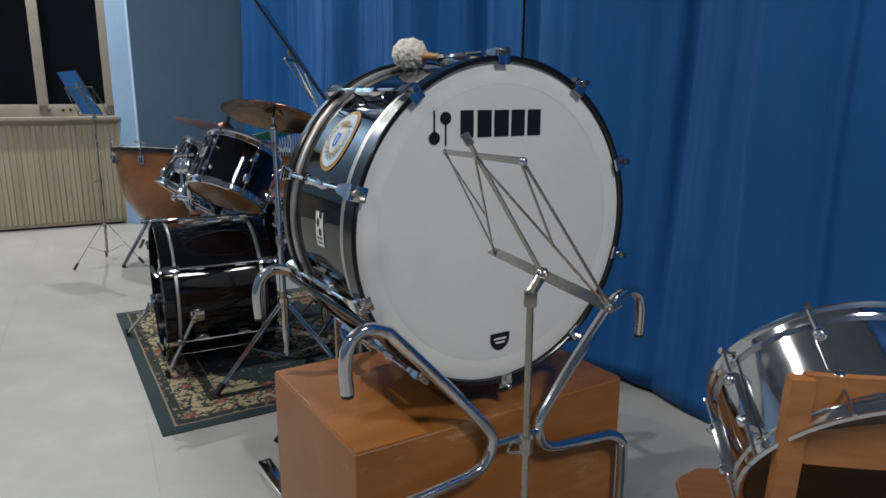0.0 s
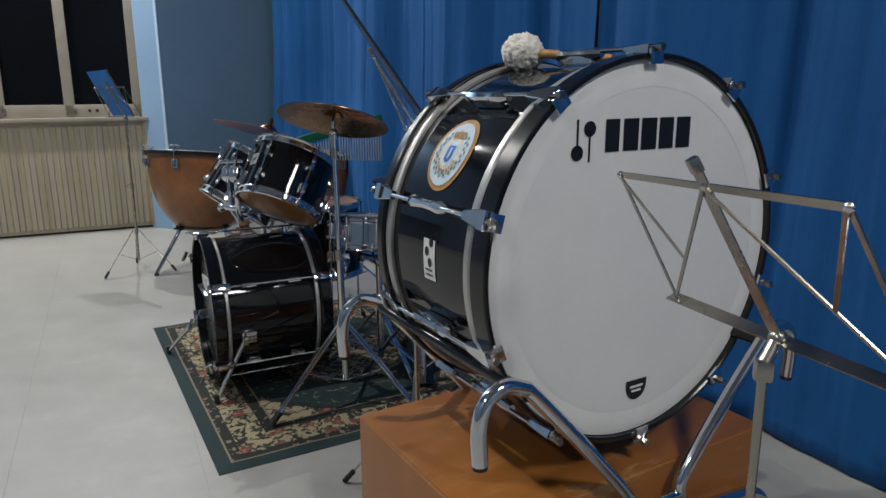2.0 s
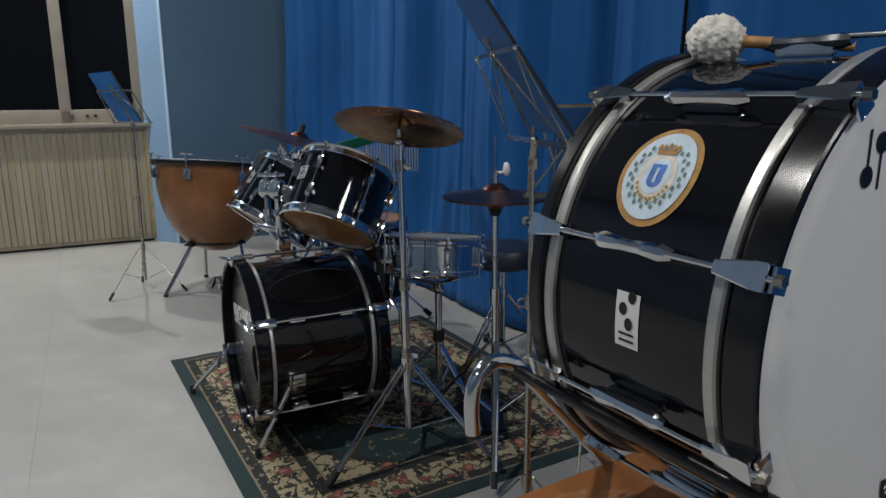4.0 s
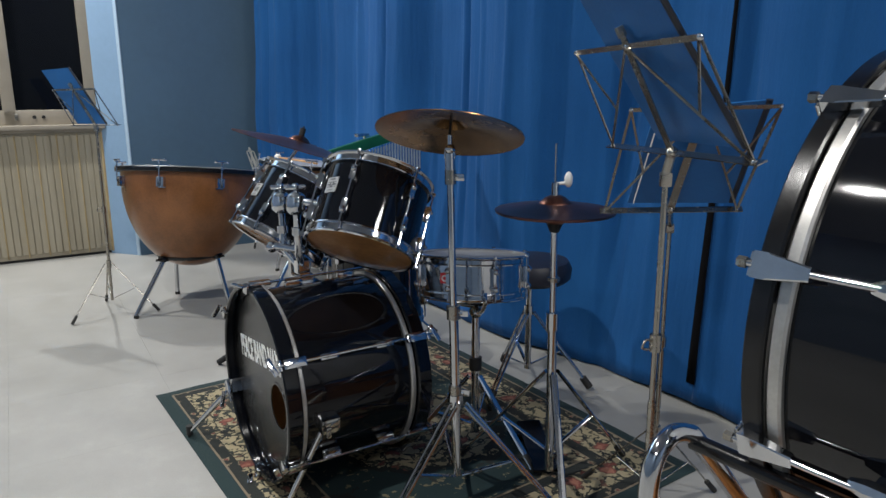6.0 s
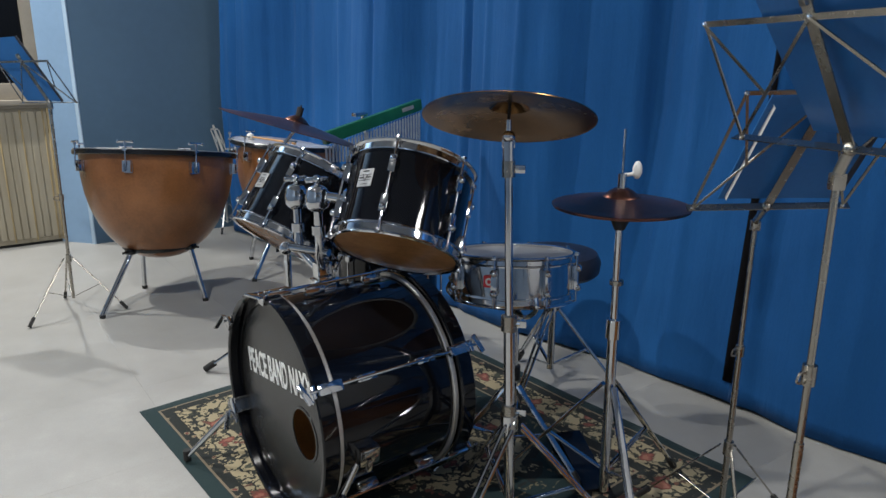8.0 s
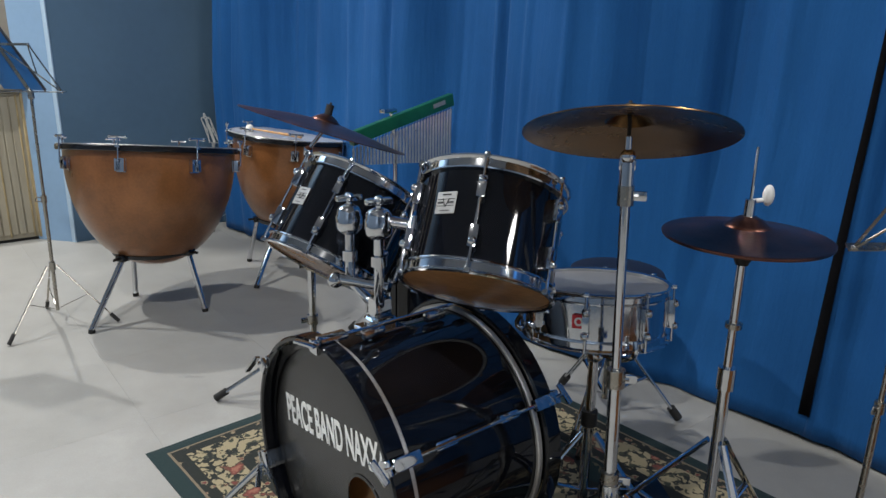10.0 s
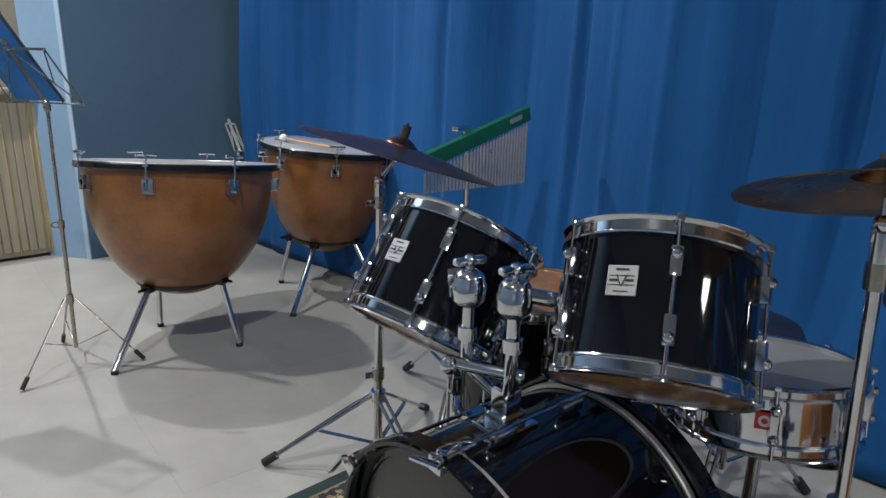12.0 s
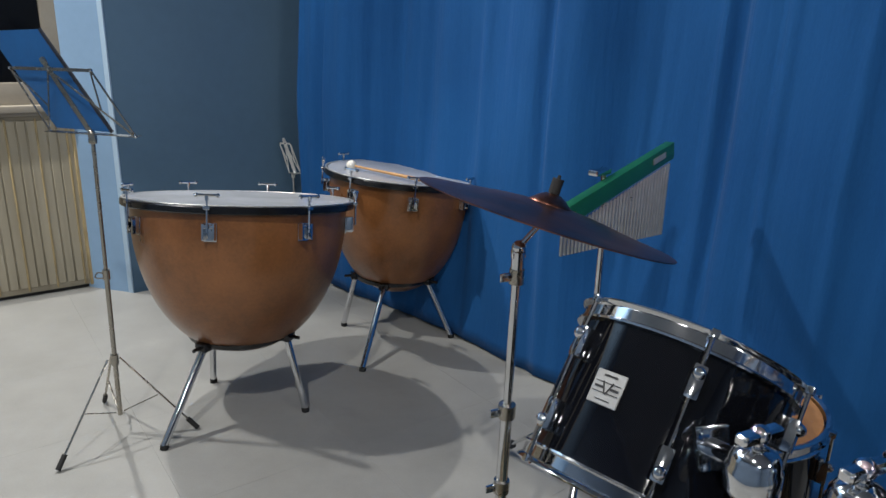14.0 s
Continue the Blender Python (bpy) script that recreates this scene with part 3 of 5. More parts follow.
def tom_drum(name, c, n, r, h, toward, label, lugs, badge_at, badge_z):
    t = thing(name, label, "tom drum", axes(Vector(c) - Vector(n).normalized() * h / 2, n, toward), group="toms of the drum kit")
    rs = r - 0.012
    part("shell", built((lathe, [(rs - 0.008, 0.012), (rs, 0.014), (rs, h - 0.014), (rs - 0.008, h - 0.012)], 56)), black_lacquer, t)
    part("bottom_head", built((lathe, [(0, 0.004), (rs - 0.002, 0.006), (rs, 0.016)], 56)), wood_inside, t, "clear bottom head, tan wood inside")
    part("batter_head", built((lathe, [(0, h - 0.006), (rs - 0.004, h - 0.006), (rs, h - 0.018)], 56)), head_timp, t)
    part("top_hoop", built((lathe, shifted(flanged_hoop(r - 0.006, 0.030), h - 0.030), 56, Matrix(), True)), chrome, t)
    part("bottom_hoop", built((lathe, [(q, 0.030 - z) for q, z in flanged_hoop(r - 0.006, 0.030)], 56, Matrix(), True)), chrome, t)
    for k in lugs:
        for z, s in ((0.075, 1), (h - 0.075, -1)):
            part("lug", built((slab, (0.022, 0.020, 0.050), around(k, rs + 0.010, z), 0.006), (ball, around(k, rs + 0.020, z - s * 0.012).translation, 0.010, 10)), chrome, t)
        part("tension_rod", built((tube, [around(k, rs + 0.016, 0.004).translation, around(k, rs + 0.016, h - 0.004).translation], 0.0034, 8),
                                  (slab, (0.012, 0.012, 0.012), around(k, rs + 0.016, h - 0.004), 0.002),
                                  (slab, (0.012, 0.012, 0.012), around(k, rs + 0.016, 0.002), 0.002)), chrome, t)
    bd = around(badge_at, rs + 0.0015, h * badge_z)
    badge = part("badge", built((slab, (0.003, 0.050, 0.050), bd, 0.001, 1)), badge_silver, t, "square silver maker's badge")
    for z, w, t0 in ((0.018, 0.022, 0.0030), (0.0075, 0.042, 0.0010), (-0.0075, 0.042, 0.0010), (-0.018, 0.024, 0.0014)):
        part("badge_bar", built((slab, (0.001, w, t0), bd @ Matrix.Translation((0.0022, 0, z)))), ink, badge)
    for y, w in ((-0.013, 0.014), (0.013, 0.014)):
        part("badge_bar", built((slab, (0.001, w, 0.0036), bd @ Matrix.Translation((0.0022, y, 0)))), ink, badge)
    for q in (-1, 1):
        part("badge_stroke", built((slab, (0.001, 0.0018, 0.020), bd @ Matrix.Translation((0.0023, 0.0045 * q, 0.0)) @ pose(0, 0, 0, -22 * q, 0, 0))), ink, badge)
    return t


TOM1_N, TOM1_C = Vector((0.22, 0.50, 0.84)).normalized(), Vector((-0.943, 3.372, 0.893))
TOM2_N, TOM2_C = Vector((0.44, 0.40, 0.80)).normalized(), Vector((-1.272, 3.752, 0.822))
KIT_N = Vector((-0.836, -0.549, 0)).normalized()
KIT_C, KIT_R, KIT_H = Vector((-1.329, 3.303, 0.345)) - Vector((-0.836, -0.549, 0)) * 0.485, 0.325, 0.485
view_tom = Vector((-0.15, -1, 0.15))
tom_drum("tom_drum", TOM1_C, TOM1_N, 0.179, 0.258, view_tom, "black lacquered tom drum with chrome hoops, tilted over the bass drum", (-70, -10, 50, 110, 170, 230), -36, 0.575)
tom_drum("tom_drum", TOM2_C, TOM2_N, 0.182, 0.268, view_tom, "black lacquered tom drum with chrome hoops, tilted beside its twin", (-73, -13, 47, 107, 167, 227), -48, 0.52)


def floor_tom():
    c, r, h, z0 = Vector((-1.005, 4.06, 0)), 0.200, 0.384, 0.318
    t = thing("floor_tom", "black lacquered floor tom with chrome hoops on three chrome legs", "tom drum", axes(c, UP, view_tom), group="toms of the drum kit")
    rs = r - 0.012
    up = lambda prof: [(q, z + z0) for q, z in prof]
    part("shell", built((lathe, up([(rs - 0.008, 0.012), (rs, 0.014), (rs, h - 0.014), (rs - 0.008, h - 0.012)]), 56)), black_lacquer, t)
    part("bottom_head", built((lathe, up([(0, 0.004), (rs - 0.002, 0.006), (rs, 0.016)]), 56)), wood_inside, t)
    part("batter_head", built((lathe, up([(0, h - 0.006), (rs - 0.004, h - 0.006), (rs, h - 0.018)]), 56)), wood_inside, t, "clear head over tan wood")
    part("top_hoop", built((lathe, up(shifted(flanged_hoop(r - 0.006, 0.030), h - 0.030)), 56, Matrix(), True)), chrome, t)
    part("bottom_hoop", built((lathe, up([(q, 0.030 - z) for q, z in flanged_hoop(r - 0.006, 0.030)]), 56, Matrix(), True)), chrome, t)
    for i in range(8):
        k = 10 + 45 * i
        for z, s in ((0.085, 1), (h - 0.085, -1)):
            part("lug", built((slab, (0.022, 0.020, 0.050), around(k, rs + 0.010, z0 + z), 0.006), (ball, around(k, rs + 0.020, z0 + z - s * 0.012).translation, 0.010, 10)), chrome, t)
        part("tension_rod", built((tube, [around(k, rs + 0.016, z0 + 0.004).translation, around(k, rs + 0.016, z0 + h - 0.004).translation], 0.0034, 8),
                                  (slab, (0.012, 0.012, 0.012), around(k, rs + 0.016, z0 + h - 0.004), 0.002)), chrome, t)
    for k in (33, 150, 270):
        at = lambda q, z: around(k, rs + q, z).translation
        leg = part("leg", built((tube, [at(0.028, z0 + 0.22), at(0.028, 0.10), at(0.060, 0.024)], 0.0055, 10)), chrome, t)
        part("leg_bracket", built((slab, (0.034, 0.040, 0.060), around(k, rs + 0.016, z0 + 0.13), 0.008)), chrome, leg)
        part("rubber_foot", built((tube, [at(0.052, 0.044), at(0.064, RUG_TOP)], 0.012, 10)), rubber, leg)


floor_tom()


def bass_drum():
    m = axes(KIT_C, KIT_N)                      # x level, y up the head, z out of the front head
    d = thing("bass_drum", "black lacquered kick drum with white band lettering on its front head", "bass drum", m)
    r, h = KIT_R, KIT_H
    rs = r - 0.026
    part("shell", built((lathe, [(rs - 0.01, 0.03), (rs, 0.03), (rs, h - 0.03), (rs - 0.01, h - 0.03)], 80)), black_lacquer, d)
    for z0, z1, nm in ((h - 0.048, h - 0.060, "front_hoop"), (0.0, 0.048, "rear_hoop")):
        part(nm, built((lathe, shifted(hoop_profile(r, 0.048, 0.016), z0), 80, Matrix(), True)), black_lacquer, d)
        zb = h - 0.066 if z0 > 0 else 0.050
        part("silver_band", built((lathe, shifted(hoop_profile(rs + 0.011, 0.016, 0.012), zb), 80, Matrix(), True)), worn_silver, d)
    part("lining", built((lathe, [(rs - 0.016, 0.032), (rs - 0.013, 0.032), (rs - 0.013, h - 0.050), (rs - 0.016, h - 0.050)], 64, Matrix(), True)), maple, d, "bare tan wood inside the shell")
    front = bmesh.new()
    hole, hr = Vector((0.140, -0.035, 0)), 0.074
    seg = 72
    outer = [front.verts.new(((r - 0.016) * math.cos(2 * math.pi * i / seg), (r - 0.016) * math.sin(2 * math.pi * i / seg), h - 0.036)) for i in range(seg)]
    inner = [front.verts.new((hole.x + hr * math.cos(2 * math.pi * i / seg), hole.y + hr * math.sin(2 * math.pi * i / seg), h - 0.036)) for i in range(seg)]
    for i in range(seg):
        j = (i + 1) % seg
        front.faces.new((outer[i], outer[j], inner[j], inner[i]))
    head = part("front_head", front, head_black, d)
    part("port_ring", built((lathe, [(hr - 0.004, 0), (hr + 0.004, 0), (hr + 0.004, 0.003), (hr - 0.004, 0.003)], 40, Matrix.Translation((hole.x, hole.y, h - 0.037)), True)), black_hoop, head)
    part("rear_head", built((lathe, [(0, 0.016), (r - 0.016, 0.016)], 64)), tan_head, d, "tan rear head seen through the port")
    lettering("PEACE BAND NAXXAR", 0.106, white_ink, "lettering", head, pose(0.014, 0.088, h - 0.0350, 0, 0, 8.0), 0.490, 0.0006, 0.020)
    for k in (-31, 29, 89, 149, 209, 269):
        rod = part("tension_rod", built((tube, [around(k, r + 0.008, -0.03).translation, around(k, r + 0.008, h + 0.015).translation], 0.0045, 8)), chrome, d)
        for z, s in ((h - 0.010, 1), (0.010, -1)):
            claw = bmesh.new()
            slab(claw, (0.016, 0.030, 0.070), around(k, r + 0.008, z - s * 0.030), 0.006)
            slab(claw, (0.030, 0.034, 0.012), around(k, r - 0.004, z + s * 0.014), 0.004)
            part("claw", claw, chrome, rod)
            part("wing_key", built((slab, (0.006, 0.058, 0.016), around(k, r + 0.010, z + s * 0.038, 20), 0.003)), chrome, rod)
        for z in (0.15, h - 0.15):
            part("lug", built((slab, (0.026, 0.020, 0.060), around(k, r - 0.008, z), 0.008)), chrome, rod)
    # spurs
    inv = m.inverted()
    for hub, foot in ((Vector((-1.062, 3.135, 0.302)), Vector((-1.192, 3.085, RUG_TOP + 0.012))), (Vector((-1.478, 3.560, 0.225)), Vector((-1.668, 3.588, RUG_TOP + 0.012)))):
        q = inv @ hub
        k = math.degrees(math.atan2(q.y, q.x))
        at = around(k, rs + 0.014, q.z)
        sp = part("spur", built((tube, [q, inv @ hub.lerp(foot, 0.45), inv @ foot], [0.0125, 0.011, 0.008], 12)), chrome, d)
        part("spur_bracket", built((slab, (0.034, 0.050, 0.060), at, 0.010), (tube, [at.translation, q], 0.016, 12), (ball, q, 0.021)), chrome, sp)
        part("wing_bolt", built((slab, (0.010, 0.036, 0.014), at @ Matrix.Translation((0.040, 0, 0.018)), 0.004)), chrome, sp)
        part("rubber_foot", built((tube, [inv @ (foot + UP * 0.026), inv @ (foot - UP * 0.010)], 0.012, 10)), rubber, sp)
    # tom mount: base plate, two posts, ratchets, arms
    base = Vector((-1.183, 3.45, KIT_C.z + rs - 0.002))
    top_a, top_b = Vector((-1.255, 3.50, 0.905)), Vector((-1.185, 3.415, 0.915))
    mb = inv @ axes(base, UP, KIT_N)
    mount = part("tom_mount", built((slab, (0.100, 0.084, 0.012), mb @ Matrix.Translation((0, 0, 0.004)), 0.005, 3), (slab, (0.066, 0.056, 0.030), mb @ Matrix.Translation((0, 0, 0.020)), 0.012, 3), (slab, (0.046, 0.042, 0.070), mb @ Matrix.Translation((0, 0, 0.050)), 0.010, 3)), chrome, d, "chrome double tom mount")
    for top in (top_a, top_b):
        low = base + (top - base) * 0.10
        low.z = base.z + 0.05
        part("post", built((tube, [inv @ low, inv @ Vector((top.x, top.y, low.z + 0.06)), inv @ top], 0.0125, 14)), chrome, mount)
        part("collar", built((tube, [inv @ (top - UP * 0.10), inv @ (top - UP * 0.075)], 0.019, 14)), chrome, mount)
        part("ratchet", built((lathe, [(0, -0.014), (0.020, -0.014), (0.029, -0.006), (0.033, 0.002), (0.033, 0.030), (0.030, 0.034), (0.030, 0.042), (0.024, 0.052), (0.011, 0.058), (0, 0.059)], 22, inv @ axes(top - UP * 0.018, UP))), chrome, mount)
        part("wing_nut", built((slab, (0.066, 0.018, 0.015), inv @ axes(top + UP * 0.055, UP, (1, 0.4, 0)), 0.007, 3), (ball, inv @ (top + UP * 0.056), 0.013, 12), (tube, [inv @ (top + UP * 0.035), inv @ (top + UP * 0.056)], 0.007, 8)), chrome, mount)
    for top, c, n, rr in ((top_b, TOM1_C, TOM1_N, 0.166), (top_a, TOM2_C, TOM2_N, 0.169)):
        q = top + UP * 0.012
        flat = (q - c) - n * (q - c).dot(n)
        end = c + n * ((q - c).dot(n) * 0.5) + flat.normalized() * (rr - 0.004)
        part("arm", built((tube, [inv @ q, inv @ end], 0.014, 12), (slab, (0.05, 0.06, 0.02), inv @ axes(end, flat), 0.006)), chrome, mount)
    clamp = Vector((-1.22, 3.46, KIT_C.z + rs + 0.115))
    part("clamp", built((tube, [inv @ (clamp + Vector((-0.06, 0.02, 0.004))), inv @ (clamp + Vector((0.06, -0.04, 0)))], 0.013, 10), (ball, inv @ (clamp + Vector((-0.07, 0.02, 0))), 0.020)), chrome, mount)


bass_drum()


def snare_drum(name, m, r, h, label, badge_at=-80):
    s = thing(name, label, "snare drum", m)
    rs = r - 0.010
    part("shell", built((lathe, [(rs - 0.004, 0.010), (rs, 0.012), (rs, h - 0.012), (rs - 0.004, h - 0.010)], 56)), chrome, s)
    part("batter_head", built((lathe, [(0, h - 0.010), (rs - 0.002, h - 0.010), (rs + 0.001, h - 0.020)], 56)), head_snare, s)
    part("snare_head", built((lathe, [(0, 0.008), (rs - 0.002, 0.008), (rs + 0.001, 0.018)], 56)), head_black, s, "dark translucent snare-side head")
    part("top_hoop", built((lathe, shifted(flanged_hoop(r - 0.006, 0.026), h - 0.028), 56, Matrix(), True)), chrome, s)
    part("bottom_hoop", built((lathe, [(q, 0.026 - z) for q, z in flanged_hoop(r - 0.006, 0.026)], 56, Matrix(), True)), chrome, s)
    for i in range(8):
        k = 20 + 45 * i
        lug = bmesh.new()
        slab(lug, (0.020, 0.018, h * 0.52), around(k, rs + 0.009, h / 2), 0.007)
        for z in (h * 0.30, h * 0.70):
            ball(lug, around(k, rs + 0.018, z).translation, 0.011, 10)
        part("lug", lug, chrome, s)
        part("tension_rod", built((tube, [around(k, rs + 0.013, 0.0).translation, around(k, rs + 0.013, h + 0.002).translation], 0.0034, 8),
                                  (slab, (0.012, 0.012, 0.010), around(k, rs + 0.013, h), 0.002)), chrome, s)
    part("strainer", built((slab, (0.026, 0.040, h * 0.66), around(43, rs + 0.014, h * 0.45), 0.006), (tube, [around(43, rs + 0.035, h * 0.35).translation, around(43, rs + 0.035, h * 0.78).translation], 0.006, 8)), chrome, s, "chrome snare strainer lever")
    bd = part("badge", built((slab, (0.003, 0.034, 0.034), around(badge_at, rs + 0.006, h * 0.52), 0.001, 1)), red_mark, s, "small red enamel badge")
    part("badge_ring", built((lathe, [(0.006, 0), (0.011, 0), (0.011, 0.001), (0.006, 0.001)], 20, around(badge_at, rs + 0.0078, h * 0.52) @ pose(0, 0, 0, 0, 90, 0), True)), paper, bd)
    return s


SNARE_N = Vector((0.012, 0.130, 0.99)).normalized()
SNARE_B = Vector((-0.613, 3.523, 0.585))
snare_drum("snare_drum", axes(SNARE_B, SNARE_N, (1, 0, 0)), 0.193, 0.144, "chrome snare drum on its stand behind the toms", -120)
CH_N = Vector((-0.061, 0.839, 0.54)).normalized()


def tripod(parent, base, hub_z, spread, turn, foot_r=0.011, r=0.0120, double=False, mat=chrome, z0=0.0, flat=0.5):
    """Three braced legs round a pole; base is local. Each leg carries its rubber foot."""
    for i in range(3):
        a = radians(turn + 120 * i)
        d = Vector((math.cos(a), math.sin(a), 0))
        side = Vector((-d.y, d.x, 0)) * 0.012
        top, foot = base + d * 0.022 + UP * hub_z, base + d * spread + UP * (z0 + foot_r)
        leg = bmesh.new()
        for s in ((-1, 1) if double else (0,)):
            tube(leg, [top + side * s, foot + side * s * 0.6], r * 0.5 if double else r, 8, 0.9 if double else flat)
        ob = part("leg", leg, mat, parent)
        mid = base + d * spread * 0.52 + UP * (z0 + foot_r + (hub_z - foot_r) * 0.48)
        part("brace", built((tube, [base + d * 0.016 + UP * (hub_z * 0.30 + z0), mid], r * 0.7, 8, flat)), mat, parent)
        part("rubber_foot", built((tube, [foot + (top - foot).normalized() * 0.05, foot - (top - foot).normalized() * 0.002], foot_r, 10)), rubber, ob)


def cymbal_stand(label, pole_base, pole_top, hub_z, turn, c, n, r, wing, spread=0.34, z0=0.0, nut=0.062):
    """A braced stand that carries its cymbal on a tilter; the cymbal is a thing of its own."""
    b = Vector(pole_base)
    s = thing("cymbal_stand", label, "cymbal stand", Matrix.Translation(b), group="cymbal stands")
    top = Vector(pole_top) - b
    at = lambda q: Vector((top.x * q, top.y * q, top.z * q))
    part("lower_pole", built((tube, [at(0.10), at(0.56)], 0.0145, 14)), chrome, s)
    part("upper_pole", built((tube, [at(0.54), at(0.985)], 0.0105, 14)), chrome, s)
    for q, rr in ((0.56, 0.021), (0.34, 0.020), (0.915, 0.017)):
        part("collar", built((tube, [at(q - 0.018), at(q + 0.018)], rr, 14)), steel, s)
        part("wing_nut", built((slab, (0.026, 0.008, 0.020), axes(at(q) + Vector(wing).normalized() * (rr + 0.012), UP, wing), 0.004), (tube, [at(q), at(q) + Vector(wing).normalized() * (rr + 0.008)], 0.006, 8)), chrome, s)
    part("tilter", built((ball, at(0.985), 0.016, 14), (tube, [at(0.925), at(0.975)], 0.015, 12), (slab, (0.034, 0.012, 0.022), axes(at(0.97), UP, wing), 0.005), (tube, [at(0.985), Vector(c) - b - Vector(n).normalized() * 0.002], 0.007, 10)), chrome, s)
    tripod(s, Vector((0, 0, 0)), hub_z, spread, turn, z0=z0, foot_r=0.014, double=True)
    part("leg_collar", built((tube, [at(hub_z / top.z - 0.016), at(hub_z / top.z + 0.022)], 0.024, 14)), chrome, s)
    k = Vector(n).normalized()
    part("felt_and_nut", built((tube, [Vector(c) - b + k * 0.054, Vector(c) - b + k * nut], 0.013, 12), (tube, [Vector(c) - b, Vector(c) - b + k * (nut + 0.008)], 0.004, 8)), rubber, s)
    return s


def cymbal(c, n, r, mat, label, rise=0.03):
    t = thing("cymbal", label, "cymbal", axes(Vector(c), n), group="cymbals")
    up = [(r, 0.0), (r * 0.97, 0.0015), (r * 0.85, rise * 0.18), (r * 0.6, rise * 0.52), (r * 0.4, rise * 0.80), (0.050, rise)]
    rings = []
    for a, b in zip(up, up[1:]):
        for q in range(4):
            k = q / 4
            rings.append((a[0] + (b[0] - a[0]) * k, a[1] + (b[1] - a[1]) * k + 0.0004 * (q % 2)))
    rings.append(up[-1])
    part("bow", built((lathe, rings + [(q, z - 0.0022) for q, z in reversed(rings)], 96, Matrix(), True)), mat, t, angle=60)
    bell = [(0.0495, rise), (0.042, rise + 0.006), (0.030, rise + 0.016), (0.016, rise + 0.023), (0.006, rise + 0.024)]
    part("bell", built((lathe, bell + [(q, z - 0.0022) for q, z in reversed(bell)], 48, Matrix(), True)), mat, t, angle=60)
    return t


CYM1_C, CYM1_N = Vector((-0.69, 3.20, 1.150)), Vector((0.085, 0.345, 0.934))
CYM2_C, CYM2_N = Vector((-1.36, 4.268, 1.030)), Vector((0.283, 0.099, 0.954))
cymbal_stand("chrome boom-less cymbal stand on the rug beside the bass drum", (-0.664, 3.150, 0), (-0.690, 3.198, 1.125), 0.35, -14, CYM1_C, CYM1_N, 0.212, (1, -0.3, 0), 0.33, RUG_TOP)
cymbal(CYM1_C, CYM1_N, 0.212, bronze, "bronze crash cymbal tilted on its chrome stand")
cymbal_stand("chrome cymbal stand on the bare floor beside the kettledrums", (-1.425, 4.30, 0), (-1.415, 4.270, 0.975), 0.25, 180, CYM2_C, CYM2_N, 0.29, (-1, -0.4, 0), 0.37, 0.0, 0.088)
cymbal(CYM2_C, CYM2_N, 0.290, bronze_red, "dark bronze ride cymbal tilted steeply on its stand")


def hi_hat():
    b = Vector((-0.365, 3.275, 0))
    s = thing("hi_hat_stand", "chrome hi-hat stand with a pedal on the rug", "hi-hat stand", Matrix.Translation(b), group="cymbal stands")
    top = Vector((-0.012, -0.010, 1.12))
    part("lower_pole", built((tube, [(0, 0, 0.06), (-0.005, -0.004, 0.56)], 0.0145, 14)), chrome, s)
    part("upper_pole", built((tube, [(-0.005, -0.004, 0.54), (-0.010, -0.008, 0.875)], 0.0105, 14)), chrome, s)
    part("pull_rod", built((tube, [(-0.010, -0.008, 0.86), top], 0.0035, 8)), chrome, s)
    part("collar", built((tube, [(-0.005, -0.004, 0.545), (-0.005, -0.004, 0.60)], 0.021, 14)), chrome, s)
    part("collar_ring", built((tube, [(-0.006, -0.004, 0.70), (-0.006, -0.004, 0.712)], 0.019, 14)), steel, s)
    part("seat_cup", built((tube, [(-0.010, -0.008, 0.855), (-0.010, -0.008, 0.885)], [0.014, 0.027], 16)), rubber, s)
    part("clutch", built((tube, [(-0.011, -0.009, 0.965), (-0.011, -0.009, 1.005)], 0.012, 12)), chrome, s)
    part("wing_nut", built((ball, Vector((0.026, -0.012, 1.014)), 0.0125, 14, 1.9), (tube, [(-0.011, -0.009, 1.0), (0.026, -0.012, 1.005)], 0.005, 8)), paper, s, "white wing nut")
    tripod(s, Vector((0, 0, 0)), 0.40, 0.33, 31, z0=RUG_TOP)
    part("pedal", built((slab, (0.085, 0.26, 0.012), pose(-0.02, 0.17, 0.055, 12, 0, 8), 0.004), (slab, (0.09, 0.03, 0.03), pose(-0.04, 0.29, 0.028, 0, 0, 8), 0.004)), black_hoop, s, "dark steel foot pedal")
    c = b + Vector((-0.010, -0.008, 0.912))
    cymbal(c + UP * 0.010, UP, 0.180, bronze_red, "dark red-brown upper hi-hat cymbal on its stand", 0.022)
    cymbal(c + UP * 0.004, (0, 0, -1), 0.178, bronze_red, "dark red-brown lower hi-hat cymbal on its stand", 0.016)


hi_hat()


